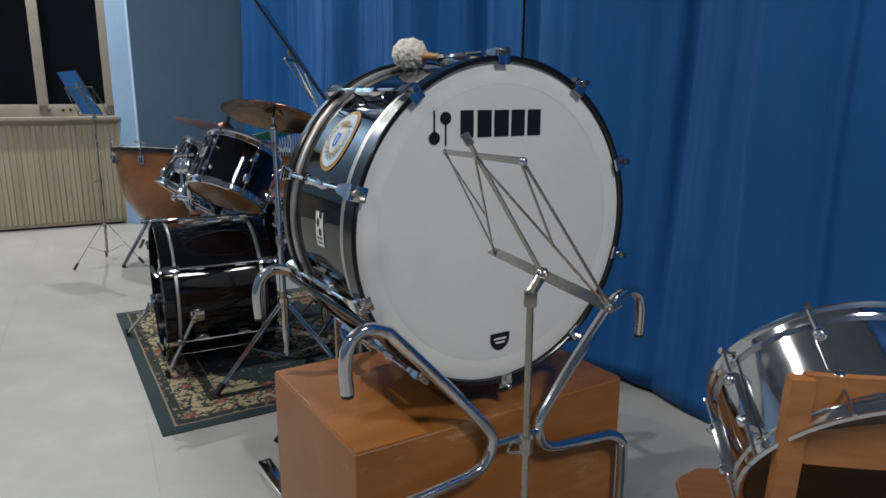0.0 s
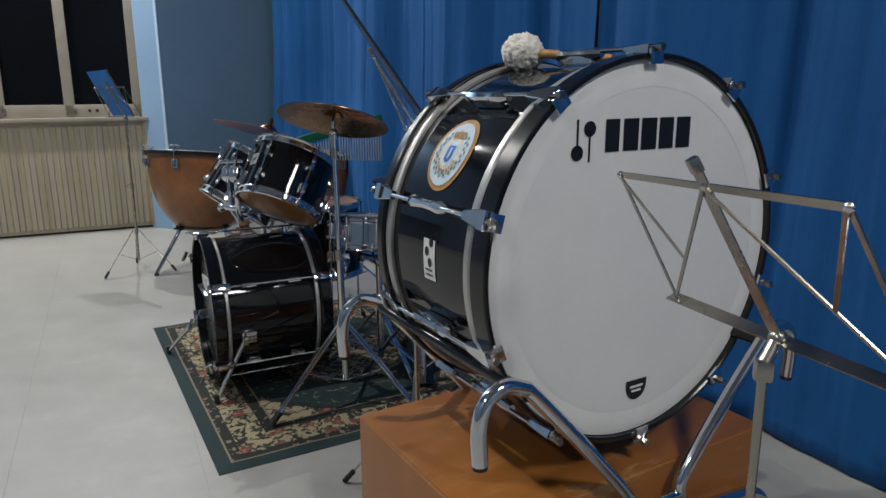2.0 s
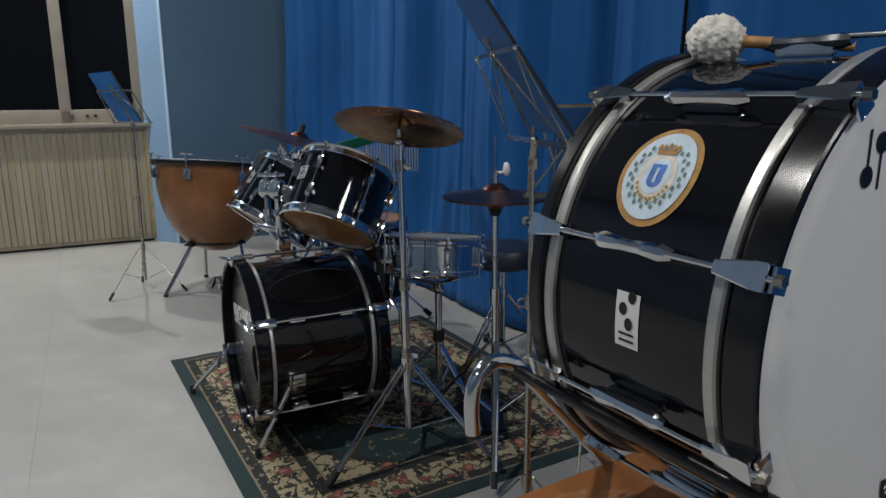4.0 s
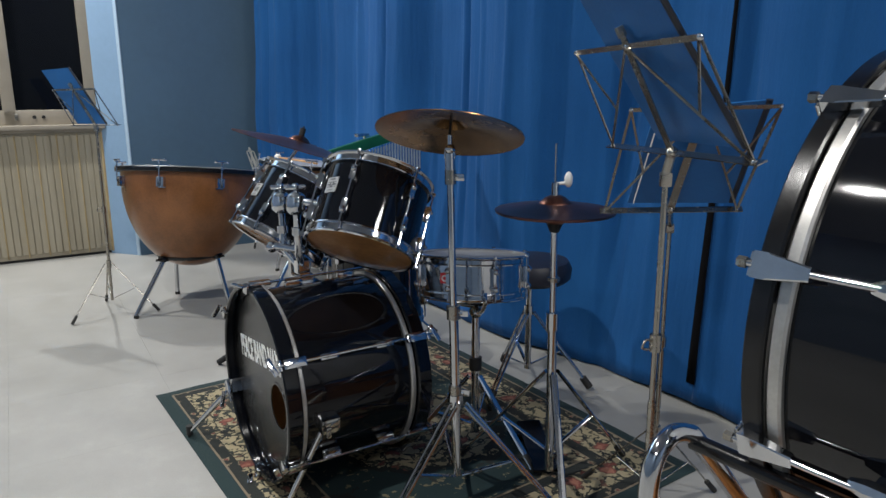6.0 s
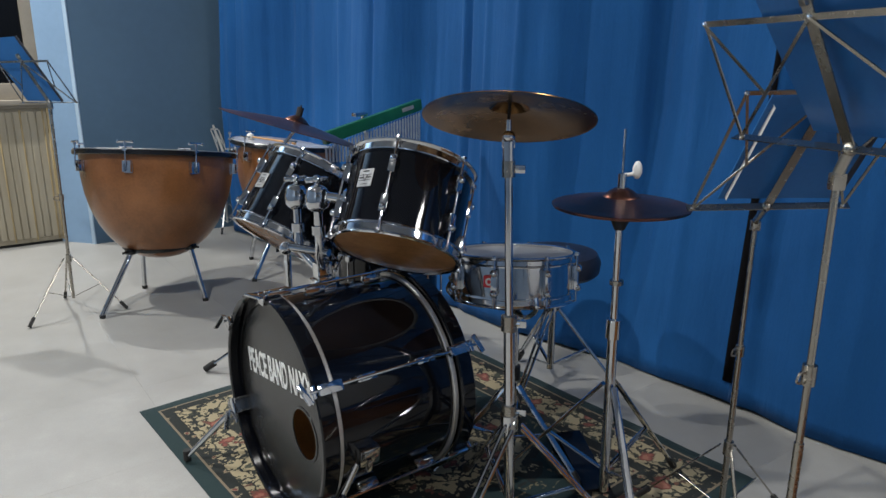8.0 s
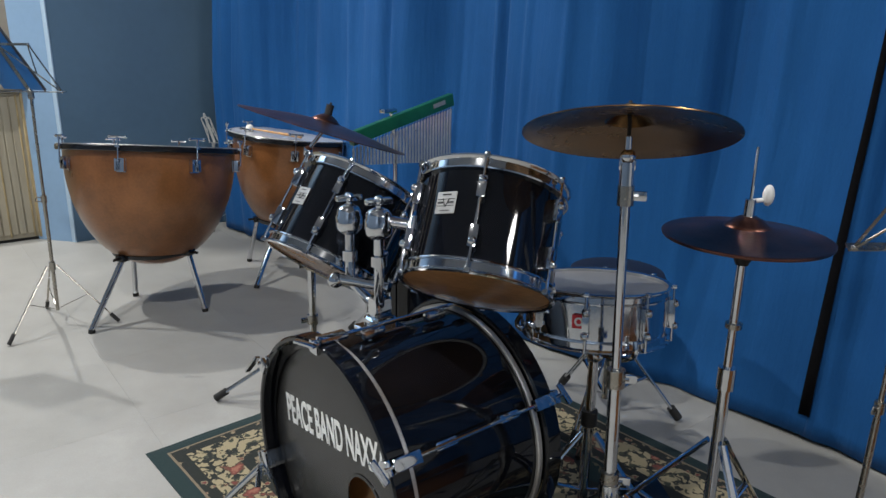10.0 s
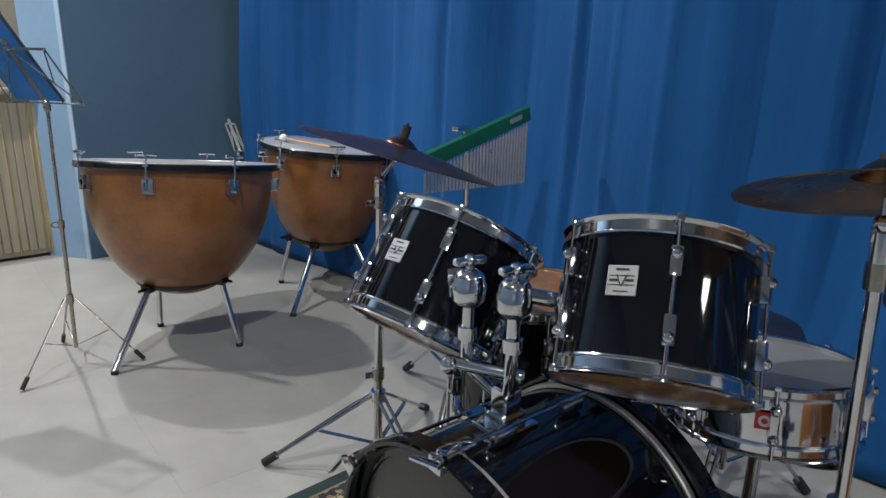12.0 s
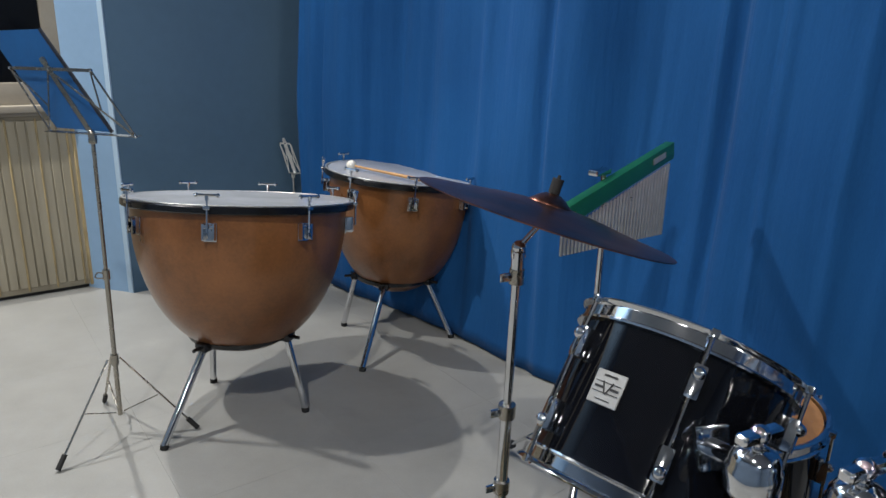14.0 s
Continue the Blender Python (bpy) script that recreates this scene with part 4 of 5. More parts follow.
def snare_stand():
    b = Vector((-0.60, 3.54, 0))
    s = thing("snare_stand", "chrome basket snare stand on the rug", "snare stand", Matrix.Translation(b))
    part("pole", built((tube, [(0, 0, 0.06), (0, 0, 0.50)], 0.0145, 14)), chrome, s)
    part("collar", built((tube, [(0, 0, 0.30), (0, 0, 0.345)], 0.023, 14)), rubber, s)
    part("tilter", built((ball, (0, 0, 0.515), 0.024, 12), (tube, [(0, 0, 0.49), (0, -0.02, 0.545)], 0.012, 10)), chrome, s)
    for k in (-80, 40, 160):
        d = Vector((math.cos(radians(k)), math.sin(radians(k)), 0))
        off = SNARE_B - b
        end = Vector((off.x, off.y, 0)) + d * 0.198
        zt = off.z - (SNARE_N.x * end.x + SNARE_N.y * (end.y - off.y)) / SNARE_N.z
        part("basket_arm", built((tube, smooth_path([(0, -0.02, 0.540), Vector((0, -0.02, 0.545)) + d * 0.08, (end.x, end.y, zt - 0.004), (end.x, end.y, zt + 0.035)], 5), 0.007, 8)), chrome, s)
    tripod(s, Vector((0, 0, 0)), 0.28, 0.27, 75, z0=RUG_TOP)


snare_stand()


def drum_throne():
    b = Vector((-0.352, 4.085, 0))
    t = thing("drum_throne", "round dark vinyl drum stool on a chrome tripod", "stool", Matrix.Translation(b))
    part("seat", built((lathe, [(0, 0.485), (0.155, 0.485), (0.172, 0.500), (0.176, 0.54), (0.160, 0.572), (0.10, 0.582), (0, 0.585)], 44)), seat_vinyl, t, "dark vinyl round cushion")
    part("seat_plate", built((lathe, [(0, 0.470), (0.060, 0.470), (0.064, 0.4845), (0, 0.4845)], 24)), rubber, t)
    part("post", built((tube, [(0, 0, 0.08), (0, 0, 0.478)], 0.0145, 14)), chrome, t)
    part("collar", built((tube, [(0, 0, 0.33), (0, 0, 0.37)], 0.022, 14)), chrome, t)
    tripod(t, Vector((0, 0, 0)), 0.34, 0.27, -11, foot_r=0.016, double=True)


drum_throne()


def bar_chimes():
    b = Vector((-1.10, 4.69, 0))
    s = thing("chime_stand", "thin chrome stand that carries the bar chimes", "stand", Matrix.Translation(b))
    part("pole", built((tube, [(0, 0, 0.06), (0, 0, 0.93)], 0.010, 12)), chrome, s)
    part("collar", built((tube, [(0, 0, 0.56), (0, 0, 0.60)], 0.018, 12)), chrome, s)
    part("bracket", built((tube, [(0, 0, 0.92), (-0.02, -0.02, 1.06)], 0.008, 8), (slab, (0.07, 0.03, 0.016), pose(-0.03, -0.02, 1.06, 0, 0, 42), 0.004)), chrome, s)
    tripod(s, Vector((0, 0, 0)), 0.30, 0.33, 128, foot_r=0.015)
    left, right = Vector((-1.275, 4.492, 0.958)), Vector((-0.854, 4.888, 1.080))
    ch = thing("bar_chimes", "green wooden bar hung with a row of aluminium chimes", "bar chimes", Matrix.Translation(left))
    run = right - left
    d = run.normalized()
    flat = Vector((d.x, d.y, 0)).normalized()
    across = Vector((-flat.y, flat.x, 0))
    m = Matrix((d, across, d.cross(across))).transposed().to_4x4()
    m.translation = run / 2 + UP * 0.012
    bar_ob = part("wooden_bar", built((slab, (run.length, 0.028, 0.052), m, 0.005)), green_paint, ch)
    part("label_plate", built((slab, (0.075, 0.002, 0.018), m @ Matrix.Translation((0.20, -0.0155, 0.004)), 0.0005, 1)), badge_silver, bar_ob)
    count = 32
    for i in range(count):
        q = (i + 0.4) / count
        p = run * q - across * 0.006
        top = p.z - 0.020
        low = (0.872 - left.z) + (0.826 - 0.872) * q
        part("chime", built((tube, [(p.x, p.y, top - 0.006), (p.x, p.y, low)], 0.0046, 8), (tube, [(p.x, p.y, top + 0.012), (p.x, p.y, top - 0.006)], 0.001, 5)), alu, ch)


bar_chimes()


def timpani(c, n, r, ring_z, feet, label, spin):
    c, n = Vector(c), Vector(n).normalized()
    m = axes(c, n, (1, 0, 0))
    t = thing("timpani", label, "timpani", m, group="pair of kettledrums")
    depth = c.z - ring_z
    rb = r - 0.030
    prof = [(rb - 0.006, -0.012), (rb, -0.014)]
    for i in range(1, 19):
        a = i / 18 * math.pi / 2
        prof.append((rb * max(0.0, math.cos(a)) ** 0.92, -0.03 - (depth - 0.025) / 0.88 * math.sin(a)))
    prof[-1] = (0.0, prof[-1][1])
    part("bowl", built((lathe, prof, 72)), copper, t, "copper-brown glossy bowl")
    part("head", built((lathe, [(0, 0.004), (r - 0.020, 0.004), (r - 0.010, -0.004)], 72)), head_timp, t, "translucent grey head")
    part("counter_hoop", built((lathe, shifted(hoop_profile(r, 0.026, 0.016), -0.026), 72, Matrix(), True)), black_hoop, t)
    part("hoop_rim", built((lathe, shifted(hoop_profile(r - 0.003, 0.004, 0.010), 0.0005), 72, Matrix(), True)), worn_silver, t)
    for i in range(8):
        k = spin + 45 * i
        h = around(k, r + 0.006, 0)
        tr = part("tuning_rod", built((tube, [h @ Vector((0, 0, -0.085)), h @ Vector((0, 0, 0.028))], 0.0036, 8), (slab, (0.026, 0.022, 0.012), h @ Matrix.Translation((-0.004, 0, -0.004)), 0.003)), chrome, t)
        part("t_handle", built((tube, [h @ Vector((0, -0.034, 0.036)), h @ Vector((0, 0.034, 0.036))], 0.0055, 8), (ball, h @ Vector((0, -0.034, 0.036)), 0.008, 8),
                               (ball, h @ Vector((0, 0.034, 0.036)), 0.008, 8), (tube, [h @ Vector((0, 0, 0.02)), h @ Vector((0, 0, 0.036))], 0.007, 8)), chrome, tr)
        g = around(k, rb + 0.002, -0.086)
        bracket = bmesh.new()
        slab(bracket, (0.008, 0.044, 0.062), g, 0.003)
        for y in (-0.017, 0.017):
            slab(bracket, (0.026, 0.008, 0.056), g @ Matrix.Translation((0.014, y, 0.002)), 0.003)
        slab(bracket, (0.024, 0.030, 0.012), g @ Matrix.Translation((0.015, 0, 0.020)), 0.003)
        part("lug", bracket, chrome, tr)
    # ring and legs stand upright under the tilted bowl
    inv = m.inverted()
    centre = sum((Vector((*f, 0)) for f in feet), Vector()) / 3
    rr = 0.20
    part("base_ring", built((lathe, [(q, z + ring_z + 0.004) for q, z in hoop_profile(rr, 0.026, 0.022)], 48, inv @ axes((c.x - n.x * depth * 0.9, c.y - n.y * depth * 0.9, 0), UP), True)), black_hoop, t)
    mid = Vector((c.x - n.x * depth * 0.9, c.y - n.y * depth * 0.9, 0))
    for f in feet:
        foot = Vector((*f, 0.012))
        d = (foot - mid)
        d.z = 0
        top = mid + d.normalized() * (rr - 0.004) + UP * (ring_z + 0.012)
        leg = part("leg", built((tube, [inv @ top, inv @ foot], 0.0135, 14)), chrome, t)
        part("leg_socket", built((slab, (0.050, 0.050, 0.032), inv @ axes(top, UP, d), 0.008), (tube, [inv @ (top + d.normalized() * 0.02), inv @ (top + d.normalized() * 0.055)], 0.007, 8)), black_hoop, leg)
        part("rubber_foot", built((tube, [inv @ (foot + (top - foot).normalized() * 0.006), inv @ (foot - UP * 0.012)], 0.0150, 12)), rubber, leg)
    return t


timpani((-2.277, 5.420, 0.806), (0.026, 0.155, 0.988), 0.423, 0.295, [(-2.500, 4.990), (-2.456, 5.490), (-2.042, 5.244)],
        "large copper-brown kettledrum on three chrome legs, tilted", 43)
timpani((-1.666, 6.151, 0.777), (0.083, 0.039, 0.996), 0.379, 0.255, [(-1.960, 6.090), (-1.840, 5.585), (-1.426, 5.943)],
        "smaller copper-brown kettledrum with a stick lying on it", 8)


def stick(a, b, label, head_r, r=0.007):
    a, b = Vector(a), Vector(b)
    s = thing("drumstick", label, "drumstick", Matrix.Translation(b))
    part("shaft", built((tube, [a - b, (a - b) * 0.5, (0, 0, 0)], [r * 0.7, r * 0.9, r * 1.3], 10)), stick_wood, s)
    part("felt_head", built((ball, a - b, head_r, 16)), felt, s)


stick((-1.910, 6.081, 0.822), (-1.589, 5.827, 0.806), "wooden timpani stick with a white felt head", 0.024)

# ---- concert bass drum on its cradle and box ----
BIG_N = Vector((0.611, -0.792, 0.0)).normalized()
BIG_S = Vector((-BIG_N.y, BIG_N.x, 0))
BIG_H, BIG_R = 0.440, 0.4055
CRADLE_B = Vector((0.042, 2.331, 0.932))
BIG_B = CRADLE_B - BIG_N * 0.018


def big(s, a, z):
    """A world point: s across the drum, a along its axis from the rear hoop, z up."""
    return CRADLE_B + BIG_S * s + BIG_N * a + UP * (z - CRADLE_B.z)


def concert_drum():
    m = axes(BIG_B, BIG_N)                       # x level, y up, z out of the front head
    d = thing("concert_bass_drum", "big black concert bass drum with a white head", "bass drum", m)
    r, h = BIG_R, BIG_H
    rs = r - 0.020
    part("shell", built((lathe, [(rs - 0.008, 0.03), (rs, 0.03), (rs, h - 0.03), (rs - 0.008, h - 0.03)], 112)), black_lacquer, d)
    for nm, z in (("front_hoop", h - 0.050), ("rear_hoop", 0.0)):
        part(nm, built((lathe, shifted(hoop_profile(r, 0.050 if z else 0.029, 0.012), z), 112, Matrix(), True)), black_hoop, d)
    for z in (h - 0.086, 0.031):
        part("silver_band", built((lathe, shifted(hoop_profile(rs + 0.012, 0.021, 0.014), z), 112, Matrix(), True)), worn_silver, d)
    head = part("front_head", built((lathe, [(0, h - 0.010), (r - 0.075, h - 0.010), (r - 0.034, h - 0.0115), (r - 0.016, h - 0.020)], 112)), head_white, d, "white coated head with a black logo")
    part("head_collar", built((lathe, [(r - 0.064, h - 0.0099), (r - 0.055, h - 0.0096), (r - 0.030, h - 0.0098), (r - 0.0135, h - 0.0130), (r - 0.0130, h - 0.022)], 112)), head_edge, head)
    part("rear_head", built((lathe, [(0, 0.010), (r - 0.016, 0.012)], 80)), head_white, d)
    # tension rods with claws
    for i in range(10):
        k = 92 + 36 * i
        rod = part("tension_rod", built((tube, [around(k, r + 0.010, -0.020).translation, around(k, r + 0.010, h + 0.010).translation], 0.0048, 10)), chrome, d)
        for z, s in ((h, 1), (0.0, -1)):
            f = around(k, r + 0.006, z - s * 0.034)
            claw = bmesh.new()
            w0, w1 = 0.036, 0.019
            vs = []
            for zz, w, tk in ((s * 0.032, w0, 0.017), (s * 0.012, w0, 0.017), (-s * 0.042, w1, 0.013)):
                vs.append([claw.verts.new(f @ Vector((x * tk / 2 + 0.002, y * w / 2, zz))) for x, y in ((-1, -1), (1, -1), (1, 1), (-1, 1))])
            for a, b in zip(vs, vs[1:]):
                for q in range(4):
                    claw.faces.new((a[q], a[(q + 1) % 4], b[(q + 1) % 4], b[q]))
            claw.faces.new(vs[0])
            claw.faces.new(vs[-1][::-1])
            slab(claw, (0.030, 0.034, 0.006), around(k, r - 0.006, z + s * 0.003), 0.002)
            bmesh.ops.bevel(claw, geom=[e for e in claw.edges if e.calc_length() > 0.03], offset=0.002, segments=1, affect="EDGES")
            cl = part("claw", claw, chrome, rod)
            part("bolt", built((tube, [around(k, r + 0.010, z + s * 0.008).translation, around(k, r + 0.010, z + s * 0.020).translation], 0.008, 6)), steel, cl)
        lug = bmesh.new()
        f = around(k, r + 0.004, h / 2)
        tube(lug, [f @ Vector((0, 0, z)) for z in (-0.075, -0.055, -0.015, 0.015, 0.055, 0.075)], [0.008, 0.014, 0.010, 0.010, 0.014, 0.008], 8)
        slab(lug, (0.026, 0.018, 0.10), f @ Matrix.Translation((-0.010, 0, 0)), 0.006)
        part("lug", lug, chrome, rod)
    # logo on the head: a disc and a drop on stems, and five plain blocks
    zt = h - 0.0088
    logo = part("logo_mark", built((lathe, [(0, 0), (0.0145, 0), (0.0145, 0.0008), (0, 0.0008)], 28, Matrix.Translation((-0.194, 0.221, zt))),
                                   (slab, (0.004, 0.060, 0.0008), Matrix.Translation((-0.194, 0.253, zt + 0.0004))),
                                   (lathe, [(0, 0), (0.0145, 0), (0.0145, 0.0008), (0, 0.0008)], 28, Matrix.Translation((-0.164, 0.265, zt))),
                                   (slab, (0.004, 0.060, 0.0008), Matrix.Translation((-0.164, 0.233, zt + 0.0004)))), ink, head, "black logo mark")
    for i, w in enumerate((0.040, 0.044, 0.046, 0.044, 0.044)):
        part("logo_block", built((slab, (w - 0.004, 0.062, 0.0008), Matrix.Translation((-0.106 + 0.0490 * i, 0.251, zt + 0.0004)), 0.0003, 1)), ink, logo)
    half = bmesh.new()
    pts = [half.verts.new((0.030 * math.cos(a), -0.285 + 0.034 * math.sin(a), zt + 0.0006)) for a in [math.pi + math.pi * i / 18 for i in range(19)]]
    pts += [half.verts.new((0.030, -0.273, zt + 0.0006)), half.verts.new((-0.030, -0.273, zt + 0.0006))]
    half.faces.new(pts)
    mark = part("maker_mark", half, ink, head, "small black half-round mark")
    for y, w in ((-0.288, 0.038), (-0.298, 0.028)):
        part("mark_bar", built((slab, (w, 0.005, 0.0006), Matrix.Translation((0, y, zt + 0.0012)))), head_edge, mark)

    # crest and sticker on the shell, curved with it
    def patch(k, z, rx, rz, lift, n=36):
        bm = bmesh.new()
        mid = bm.verts.new(around(k, rs + lift, z).translation)
        rings = [[mid]]
        for q in (0.5, 1.0):
            rings.append([bm.verts.new(around(k + math.degrees(rx * q * math.cos(a) / rs), rs + lift, z + rz * q * math.sin(a)).translation) for a in [2 * math.pi * i / n for i in range(n)]])
        for i in range(n):
            j = (i + 1) % n
            bm.faces.new((mid, rings[1][i], rings[1][j]))
            bm.faces.new((rings[1][i], rings[2][i], rings[2][j], rings[1][j]))
        return bm

    def flat_patch(k, z, w, t, lift):
        bm = bmesh.new()
        n = 5
        col = [[bm.verts.new(around(k + math.degrees(w * (i / n - 0.5) / rs), rs + lift, z + s * t / 2).translation) for s in (-1, 1)] for i in range(n + 1)]
        for a, b in zip(col, col[1:]):
            bm.faces.new((a[0], b[0], b[1], a[1]))
        return bm
    ck, cz = 147.0, 0.199
    crest = part("crest", patch(ck, cz, 0.084, 0.070, 0.0020), gold_trim, d, "oval embroidered crest with a gold edge")
    field = part("crest_field", patch(ck, cz, 0.073, 0.060, 0.0034), crest_cloth, crest)
    # the arms: crown above a shield on a cream ring of bars, within a wreath of leaves
    spot = lambda up, along: (ck - math.degrees(up / rs), cz + along)
    part("crest_ground", patch(*spot(-0.006, 0), 0.041, 0.035, 0.0042), crest_cream, field)
    part("crest_disc", patch(*spot(-0.004, 0), 0.029, 0.025, 0.0048), crest_cloth, field)
    part("crest_shield", flat_patch(*spot(0.002, 0), 0.026, 0.026, 0.0056), crest_blue, field)
    part("crest_shield", patch(*spot(-0.011, 0), 0.012, 0.013, 0.0056, 18), crest_blue, field, "rounded foot of the blue shield")
    part("crest_bend", flat_patch(*spot(-0.003, 0.001), 0.024, 0.005, 0.0064), crest_cloth, field)
    part("crest_crown", flat_patch(*spot(0.036, 0), 0.007, 0.036, 0.0056), gold_trim, field)
    for i in range(5):
        part("crown_point", patch(*spot(0.044 + 0.003 * (i == 2), 0.0085 * (i - 2)), 0.006, 0.0034, 0.0060, 10), gold_trim, field)
    for i in range(11):
        a = math.pi * (0.62 + 0.76 * i / 10)
        part("crest_bar", flat_patch(*spot(-0.006 + 0.035 * math.cos(a), 0.030 * math.sin(a)), 0.005, 0.0045, 0.0052), gold_trim, field)
    for i in range(30):
        a = radians(38 + (284 * i / 29))
        q = 0.049 + (0.004 if i % 2 else -0.003)
        part("wreath_leaf", patch(*spot(q * math.cos(a), q * 0.93 * math.sin(a)), 0.0046, 0.0026, 0.0050, 8), crest_green, field)
    sk, sz = 180.5, 0.211
    st = part("sticker", flat_patch(sk, sz, 0.086, 0.046, 0.0014), paper, d, "small white sticker with black marks")
    for kk, zz in ((-5.5, 0.008), (-2.5, -0.008), (0.8, 0.004)):
        part("sticker_dot", patch(sk + kk, sz + zz, 0.010, 0.008, 0.0024, 14), ink, st)
    for kk in (3.2, 4.8):
        part("sticker_bar", flat_patch(sk + kk, sz, 0.004, 0.030, 0.0024), ink, st)


concert_drum()

BOX_S0, BOX_S1, BOX_A0, BOX_A1, BOX_H = -0.425, 0.402, -0.105, 0.455, 0.465


def wooden_box():
    c = big((BOX_S0 + BOX_S1) / 2, (BOX_A0 + BOX_A1) / 2, 0)
    m = axes(c, UP, BIG_S)
    w, dp = BOX_S1 - BOX_S0, BOX_A1 - BOX_A0
    b = thing("wooden_box", "worn orange-brown box under the concert drum", "box", m)
    part("body", built((slab, (w, dp, BOX_H - 0.004), Matrix.Translation((0, 0, (BOX_H - 0.004) / 2)), 0.008, 3)), brown_box, b)
    part("top_panel", built((slab, (w - 0.006, dp - 0.006, 0.008), Matrix.Translation((0, 0, BOX_H - 0.004)), 0.0035, 2)), brown_box, b, "scuffed top panel")


wooden_box()


def drum_cradle():
    o = big(0, BIG_H / 2, 0)
    c = thing("drum_cradle", "chrome bent-tube cradle that carries the concert drum", "drum stand", Matrix.Translation(o))
    w = lambda s, a, z: big(s, a, z) - o
    rise = lambda z: min(1.0, max(0.0, (z - 0.40) / 0.22))   # the far arms sit a little lower
    for a in (0.488, -0.112):
        for side in (-1, 1):
            pts = [(0.455, 0.630), (0.458, 0.695), (0.445, 0.742), (0.408, 0.764), (0.365, 0.752), (0.335, 0.728), (0.190, 0.570), (0.092, 0.455), (0.074, 0.408), (0.092, 0.362), (0.135, 0.342),
                   (0.270, 0.328), (0.335, 0.318), (0.378, 0.288), (0.390, 0.235), (0.392, 0.040)]
            f = part("side_tube", built((tube, smooth_path([w(side * s - (0.030 * rise(z) if side > 0 else 0), a, z - (0.030 * rise(z) if side > 0 else 0)) for s, z in pts], 6), 0.0150, 16)), chrome, c)
            drop = 0.030 if side > 0 else 0.0
            part("end_cap", built((tube, [w(side * 0.455 - drop, a, 0.632 - drop), w(side * 0.4548 - drop, a, 0.622 - drop)], 0.0138, 14)), rubber, f)
        part("link", built((tube, [w(-0.080, a + 0.004, 0.405), w(0.080, a + 0.004, 0.405)], 0.010, 12)), chrome, c)
    for side in (-1, 1):
        drop = 0.030 if side > 0 else 0.0
        part("rest_bar", built((tube, [w(side * 0.352 - drop, -0.112, 0.736 - drop), w(side * 0.352 - drop, 0.488, 0.736 - drop)], 0.0135, 14)), black_hoop, c, "black padded rest bar")
        for a0, a1 in ((0.451, 0.756), (-0.38, -0.082)):
            rail = part("floor_rail", built((slab, (0.046, a1 - a0, 0.028), axes(w(side * 0.392, (a0 + a1) / 2, 0.026), UP, BIG_S), 0.006)), chrome, c)
            for a in (a0 + 0.03, a1 - 0.03):
                part("rubber_foot", built((tube, [w(side * 0.392, a, 0.014), w(side * 0.392, a, 0.0)], 0.018, 12)), rubber, rail)


drum_cradle()


def bass_mallet():
    head, tail = Vector((0.034, 2.249, 1.352)), big(0.035, 0.255, 1.3335)
    b = thing("bass_drum_mallet", "wooden mallet with a fluffy white wool head lying on the drum", "mallet", Matrix.Translation(tail))
    bm = bmesh.new()
    made = bmesh.ops.create_icosphere(bm, subdivisions=5, radius=1.0)["verts"]
    for v in made:
        k = 1 + 0.10 * noise.noise(v.co * 3.0) + 0.09 * noise.noise(v.co * 9.0) + 0.10 * noise.noise(v.co * 24.0)
        v.co = Vector((v.co.x * 0.047, v.co.y * 0.047, v.co.z * 0.042)) * k + (head - tail)
    part("wool_head", bm, felt, b, "fluffy off-white wool head", angle=180)
    part("shaft", built((tube, [head - tail, Vector((0, 0, 0))], [0.011, 0.008], 12)), stick_wood, b)


bass_mallet()


